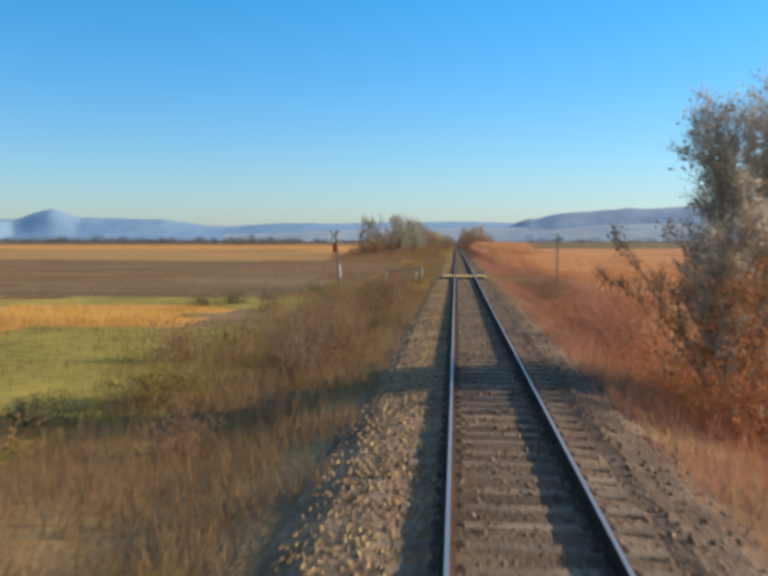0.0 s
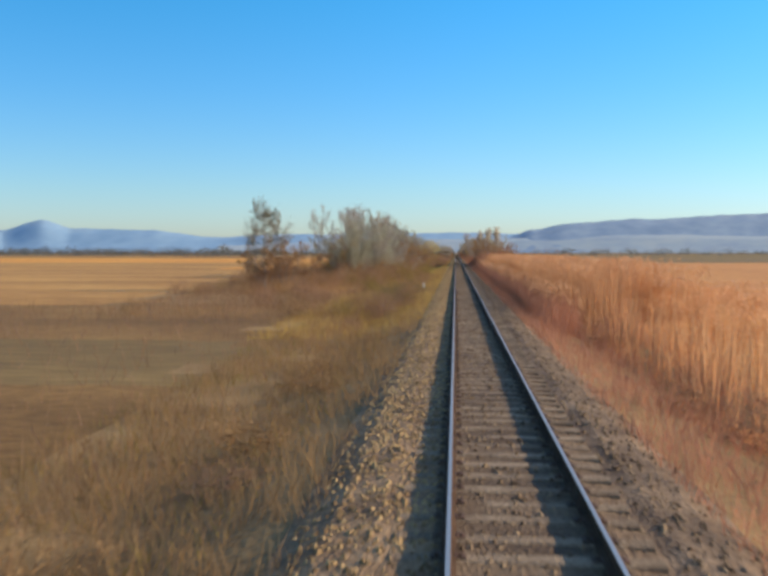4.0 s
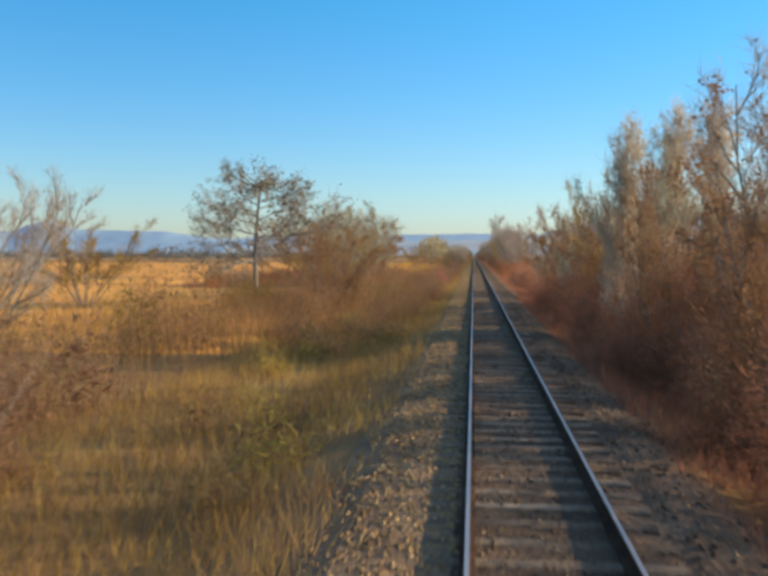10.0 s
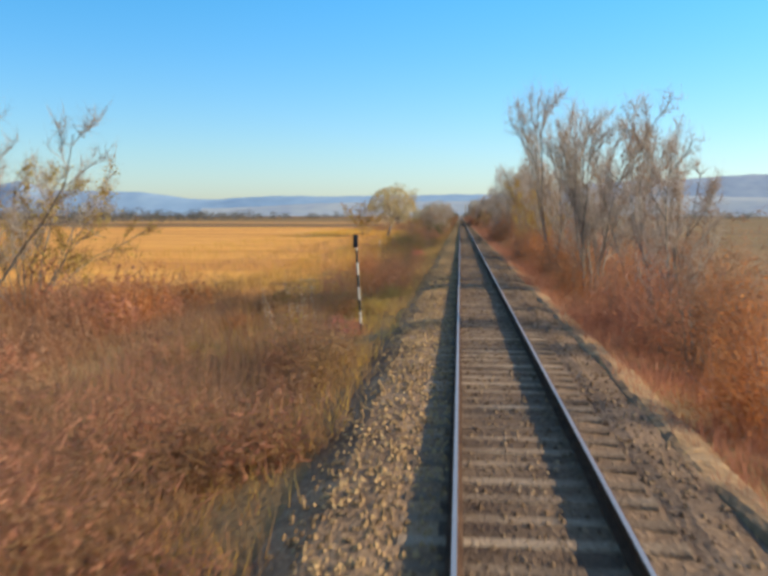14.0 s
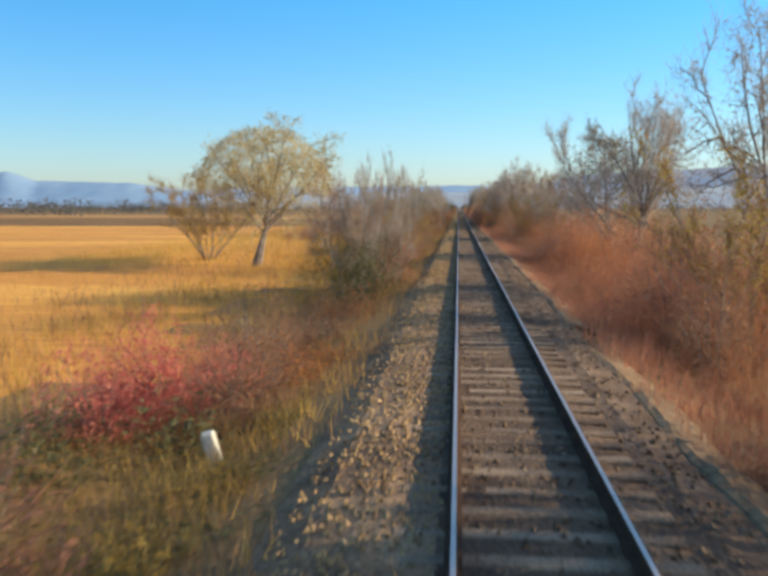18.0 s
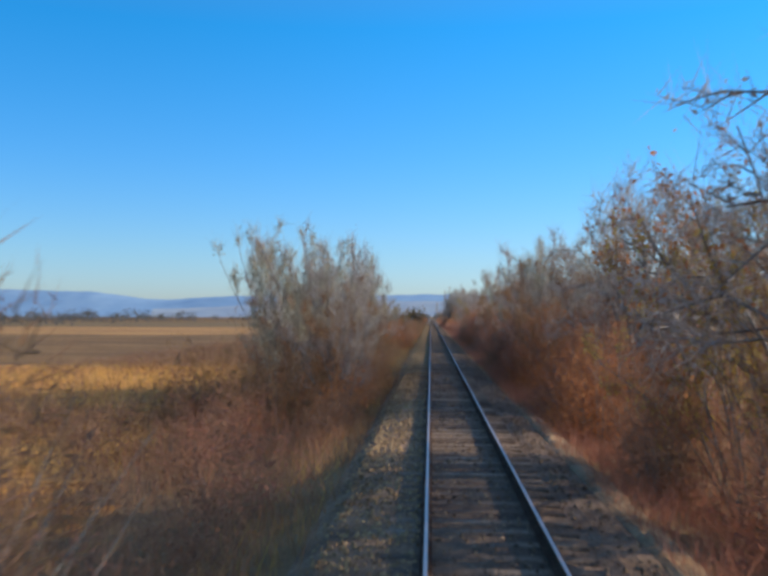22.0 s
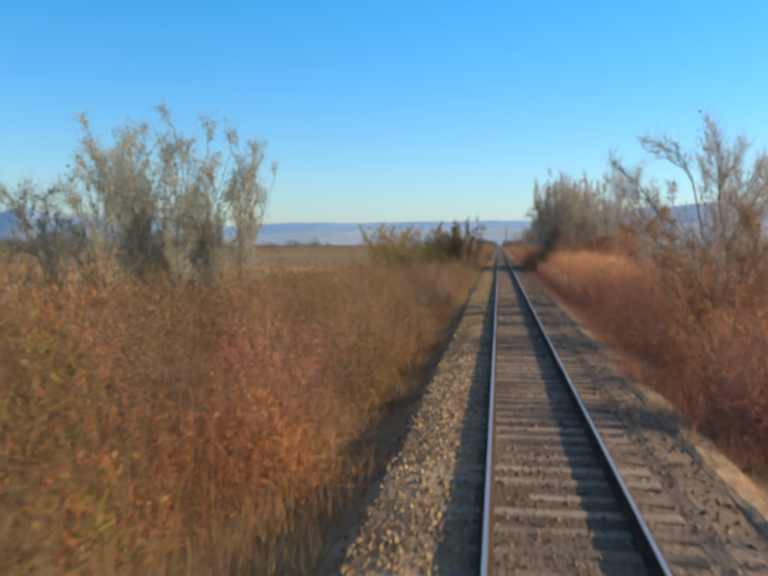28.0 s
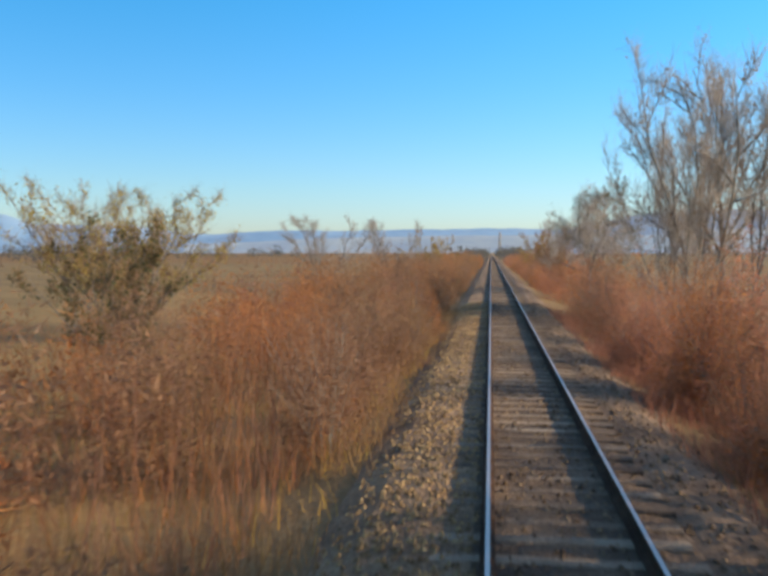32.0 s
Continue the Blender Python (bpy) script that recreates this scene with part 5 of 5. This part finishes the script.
# thin upright shoots that fill the hedges
shoots = {}
rq = np.random.RandomState(5)
for y0, y1, x0, x1, lo, hi, ks, dens in STRETCH:
    for k in sorted(set(ks)):
        n = int((y1 - y0) * (x1 - x0) * (13 if y1 < 870 else 5) * ks.count(k) / len(ks))
        near, wide = min(abs(x0), abs(x1)) - 0.5, abs(x1 - x0) + 0.5
        o = rq.rand(n) ** 1.5
        x = np.copysign(near + wide * o, x0 + x1)
        y = y0 + (y1 - y0) * rq.rand(n)
        z = np.array([ground_z(a, b) for a, b in zip(x, y)])
        lump = np.array([noise.noise((a * 0.35, b * 0.35, 4.0)) for a, b in zip(x, y)])
        h = (lo + (hi - lo) * np.clip(0.5 + lump, 0, 1) - z) * (0.35 + 0.6 * rq.rand(n)) * (0.45 + 0.55 * np.clip(o * wide / 1.6, 0, 1))
        h = np.where(x > 0, np.minimum(h, 0.43 * (x + 1.0) - 0.3 - z), h)
        s = rq.rand(n) ** 2 * 0.25 * h
        base = np.stack([x, y, z + s], -1)
        lean = np.stack([rq.normal(size=n) * 0.22, rq.normal(size=n) * 0.22, np.ones(n)], -1)
        slivers(shoots.setdefault(k, Geo()), base, lean, np.maximum(h - s, 0.15), 0.008, rq)
for k, g in shoots.items():
    tagged(new("shoots_" + k, g.mesh("shoots_" + k, [LEAF[k]])), "thin upright " + {"dun": "dun", "dark": "dark", "mauve": "reddish-brown"}.get(k, k) + " shoots between the bushes", "brushwood", kind="stuff")


# ---- grasses, reeds and stubble ----
def blades(name, label, cat, mat, spots, seed, h0, h1, width, lean=0.35):
    """Tall bent blades; spots: x0, x1, y0, y1, blades to the square metre."""
    r = np.random.RandomState(seed)
    g = Geo()
    for x0, x1, y0, y1, dens in spots:
        n = int((x1 - x0) * (y1 - y0) * dens)
        x, y = x0 + (x1 - x0) * r.rand(n), y0 + (y1 - y0) * r.rand(n)
        clump = np.array([noise.noise((a * 0.55, b * 0.55, seed)) for a, b in zip(x, y)])
        ok = clump > -0.25
        x, y, clump = x[ok], y[ok], clump[ok]
        n = len(x)
        z = np.array([ground_z(a, b) for a, b in zip(x, y)]) - 0.03
        h = (h0 + (h1 - h0) * r.rand(n)) * (0.75 + 0.6 * np.clip(clump + 0.2, 0, 1))
        a = r.rand(n) * 6.3
        w = width * (0.7 + 0.6 * r.rand(n))
        px, py = np.cos(a) * w, np.sin(a) * w
        lx, ly = r.normal(size=n) * lean * h, r.normal(size=n) * lean * h
        v = np.stack([np.stack([x - px, y - py, z], -1), np.stack([x + px, y + py, z], -1), np.stack([x + lx, y + ly, z + h], -1)], 1)
        g.add(v.reshape(-1, 3), np.arange(3 * n).reshape(-1, 3))
    tagged(new(name, g.mesh(name, [mat])), label, cat, kind="stuff")


blades("dry_grass_west", "tall dry brown grass on the bank", "grass", LEAF["dun"], [(-8.5, -2.3, 0, 62, 80), (-8.5, -2.25, 72, 230, 60), (-9, -2.3, 230, 345, 48), (-7, -2.4, 345, 520, 38), (-14, -7, 402, 540, 12), (-5.5, -2.35, 520, 870, 50)], 1, 0.25, 0.75, 0.008)
blades("golden_grass_west", "bleached golden grass beside the ballast", "grass", LEAF["gold"], [(-9, -2.6, 54, 64, 85), (-10, -2.2, 140, 345, 30), (-4.2, -2.4, 345, 480, 16), (-9, -4, 402, 480, 10), (-4.0, -2.5, 480, 860, 10)], 2, 0.3, 0.7, 0.008)
blades("green_grass_west", "low olive-green grass at the foot of the bank", "grass", LEAF["olive"], [(-9, -3.3, 0, 345, 12), (-8, -3.4, 345, 530, 9), (-6.5, -3.2, 340, 349, 60), (-7.5, -3.2, 467, 479, 50), (-40, -8, 8, 40, 12), (-12, -5, 780, 860, 8)], 3, 0.2, 0.55, 0.010)
blades("dry_grass_east", "dull reddish dry grass on the bank", "grass", LEAF["mauve"], [(2.15, 7, 0, 62, 60), (2.15, 7.5, 72, 150, 50), (2.1, 4.4, 150, 270, 60), (2.15, 4.6, 270, 870, 75)], 4, 0.25, 0.8, 0.009)
blades("ridge_turf", "pale dead turf on the spoil ridge", "grass", LEAF["straw"], [(2.0, 2.6, 318, 775, 34)], 24, 0.1, 0.28, 0.008)
blades("stubble", "dry golden stalks standing in the fields", "crop stubble", LEAF["gold"], [(-40, -13.5, 37, 48, 16), (-22, -10, 186, 216, 10), (-30, -9, 292, 335, 4), (-34, -14, 372, 600, 3), (-14, -6.5, 402, 560, 16), (-30, -8, 520, 632, 12), (-30, -12, 745, 812, 3)], 5, 0.3, 0.8, 0.012)
blades("field_weeds", "brown weeds standing in the stubble fields", "weeds", LEAF["brown"], [(-34, -4, 354, 400, 34), (-20, -7, 400, 600, 4), (-22, -8, 290, 345, 6), (-30, -7.5, 570, 690, 11), (-30, -9, 690, 745, 3), (-22, -3.4, 765, 815, 26), (-24, -9, 160, 230, 6), (-34, -7.5, 57, 165, 3)], 15, 0.3, 0.95, 0.012)
blades("crossing_weeds", "tall olive weeds round the crossing", "weeds", LEAF["olive"], [(-8.0, -2.6, 58.5, 64.0, 60), (-8.0, -2.6, 69.0, 74, 50), (2.6, 7, 60, 64, 40), (2.6, 7, 69, 74, 40)], 16, 0.4, 0.95, 0.010)
blades("road_tufts", "worn brown tufts growing in the dirt track", "grass", LEAF["dun"], [(-9, -1.75, 64.2, 69, 26), (1.75, 9, 64.2, 69, 26)], 26, 0.1, 0.35, 0.009)
blades("fence_grass", "rank dun grass round the guard rail", "grass", LEAF["dun"], [(-7.6, -2.8, 62.0, 64.0, 130)], 19, 0.75, 1.15, 0.008)
blades("sedge_east", "rust-coloured sedge over the marshy field", "sedge", LEAF["rust"], [(7, 26, 5, 62, 5), (7, 30, 74, 180, 6), (12, 26, 180, 268, 5)], 6, 0.5, 1.2, 0.014)
blades("reeds_east", "tall dry reeds, rust and tan, beside the track", "reeds", LEAF["reed"], [(5.0, 8.5, 112, 150, 9), (4.6, 7.5, 145, 266, 90), (7.5, 13, 150, 266, 24), (4.5, 7.5, 768, 822, 80)], 7, 2.1, 3.4, 0.016, 0.12)
blades("low_reeds_east", "shorter reeds along the foot of the reed bed", "reeds", LEAF["mauve"], [(3.2, 4.8, 140, 266, 80), (3.2, 4.7, 768, 822, 80)], 17, 0.9, 1.9, 0.014, 0.16)
blades("reed_plumes", "dusky reed heads above the rust reeds", "reeds", LEAF["rust"], [(4.8, 12, 150, 266, 20), (4.2, 8, 768, 822, 24)], 8, 2.4, 3.5, 0.016, 0.14)


# feathery heads on the reeds, each a tuft of fine hairs leaning with the wind
rz = np.random.RandomState(44)
heads = Geo()
for x0, x1, y0, y1, dens, h0, h1 in ((5.0, 13, 150, 266, 13, 1.9, 3.3), (3.6, 5.2, 142, 266, 10, 0.9, 2.0), (9, 24, 76, 180, 4, 0.7, 1.5), (4.8, 9, 768, 818, 8, 1.7, 2.9), (3.4, 4.6, 768, 818, 5, 0.8, 1.6)):
    n = int((x1 - x0) * (y1 - y0) * dens)
    x, y = x0 + (x1 - x0) * rz.rand(n), y0 + (y1 - y0) * rz.rand(n)
    lump = np.array([noise.noise((a * 0.3, b * 0.3, 21.0)) for a, b in zip(x, y)])
    z = np.array([ground_z(a, b) for a, b in zip(x, y)]) + h0 + (h1 - h0) * np.clip(0.5 + 0.7 * lump + 0.25 * rz.normal(size=n), 0, 1)
    p = np.repeat(np.stack([x, y, z], -1), 5, axis=0) + rz.normal(size=(5 * n, 3)) * np.array((0.05, 0.05, 0.07))
    slivers(heads, p, rz.normal(size=(5 * n, 3)) * 0.3 + np.array((-0.45, 0.1, 0.55)), 0.14 + 0.2 * rz.rand(5 * n), 0.017, rz)
tagged(new("reed_heads", heads.mesh("reed_heads", [LEAF["plume"]])), "feathery rust-tan reed heads over the reed bed", "reeds", kind="stuff")

# thin saplings with a few dark leaves near the west side of the ballast
rp = np.random.RandomState(8)
for x, y, top in ((-3.5, 347.5, 4.0), (-4.1, 349, 4.4), (-4.5, 348, 4.6), (-3.8, 350, 3.8), (-4.9, 349.5, 3.9), (-3.3, 351, 3.5), (-5.3, 350, 3.6), (-3.5, 438.5, 3.6), (-3.8, 440, 3.4), (-3.5, 452, 2.6), (-4.0, 453, 2.4), (-4.0, 607.5, 3.2)):
    s = tagged(new("sapling"), "thin upright sapling with a few dark leaves", "sapling", "saplings by the line")
    base = ground_z(x, y)
    st, lf = Geo(), Geo()
    pts = [np.array((x, y, base)), np.array((x + 0.05, y, (base + top) / 2)), np.array((x + 0.02, y + 0.05, top))]
    limb(st, pts, 0.013, 0.005, 4)
    n = 260
    q = np.clip(np.repeat(0.35 + 0.65 * rp.rand(13), 20) + 0.035 * rp.normal(size=n), 0.3, 1.0)
    zz = base + (top - base) * q
    leaves(lf, np.stack([x + 0.03 + rp.normal(size=n) * 0.045, y + rp.normal(size=n) * 0.045, zz], -1), 0.03, rp)
    part("stem", st.mesh("stem", [M_BARK]), s)
    part("leaves", lf.mesh("leaves", [LEAF["dark"]]), s)

for x, y, top in ((-6.5, 386.5, 0.6), (-6.1, 385.6, 0.2), (-5.7, 386.2, 0.95), (-5.4, 386.8, 0.8), (-5.2, 385.4, 0.1), (-5.0, 386.4, 0.9)):
    s = tagged(new("weed_stalk"), "tall dry weed stalk with pale seed heads", "weed", "weed stalks by the post")
    base = ground_z(x, y)
    st, lf = Geo(), Geo()
    limb(st, [np.array((x, y, base)), np.array((x - 0.06, y, (base + top) / 2)), np.array((x - 0.18, y, top))], 0.01, 0.004, 4)
    q = rp.rand(26)
    leaves(lf, np.stack([x - 0.16 * q + rp.normal(size=26) * 0.04, y + rp.normal(size=26) * 0.04, base + (top - base) * (0.4 + 0.6 * q)], -1), 0.028, rp)
    part("stem", st.mesh("stem", [M_BARK]), s)
    tagged(part("seed_heads", lf.mesh("seed_heads", [LEAF["pale"]]), s), kind="stuff")

# ---- woods and hedgerows far over the plain ----
far = Geo()
rf_ = np.random.RandomState(12)
for i in range(900):
    if i < 560:
        x, y, h = -140 - 900 * rf_.rand(), 0, 0
        y = 700 + 900 * rf_.rand() - 0.25 * x
        h = 5 + 6 * rf_.rand() ** 2
    elif i < 760:
        x, y, h = 120 + 700 * rf_.rand(), 900 + 800 * rf_.rand(), 4 + 7 * rf_.rand() ** 2
    else:
        x, y, h = rf_.choice((-1, 1)) * (4.5 + 9 * rf_.rand()), 1080 + 700 * rf_.rand(), 3 + 4 * rf_.rand()
    n = 56
    d = unit(rf_.normal(size=(n, 3))) * rf_.rand(n, 1) ** 0.45
    wide = h * (0.5 + 0.5 * rf_.rand())
    c = np.array((x, y, -1.2 + h * 0.5)) + d * np.array((wide, wide, h * 0.5))
    leaves(far, c, h * 0.085, rf_)
    if i < 760:
        q = 2.6 * rf_.normal(size=(20, 1)) * np.array((4.0, 1.0, 0.0))
        leaves(far, np.array((x, y, -1.0)) + q + rf_.rand(20, 1) * np.array((0.0, 0.0, 2.4)), 0.55, rf_)
tagged(new("far_woods", far.mesh("far_woods", [M_FARWOOD])), "brown hedgerows and woods far over the plain", "woods", kind="stuff")
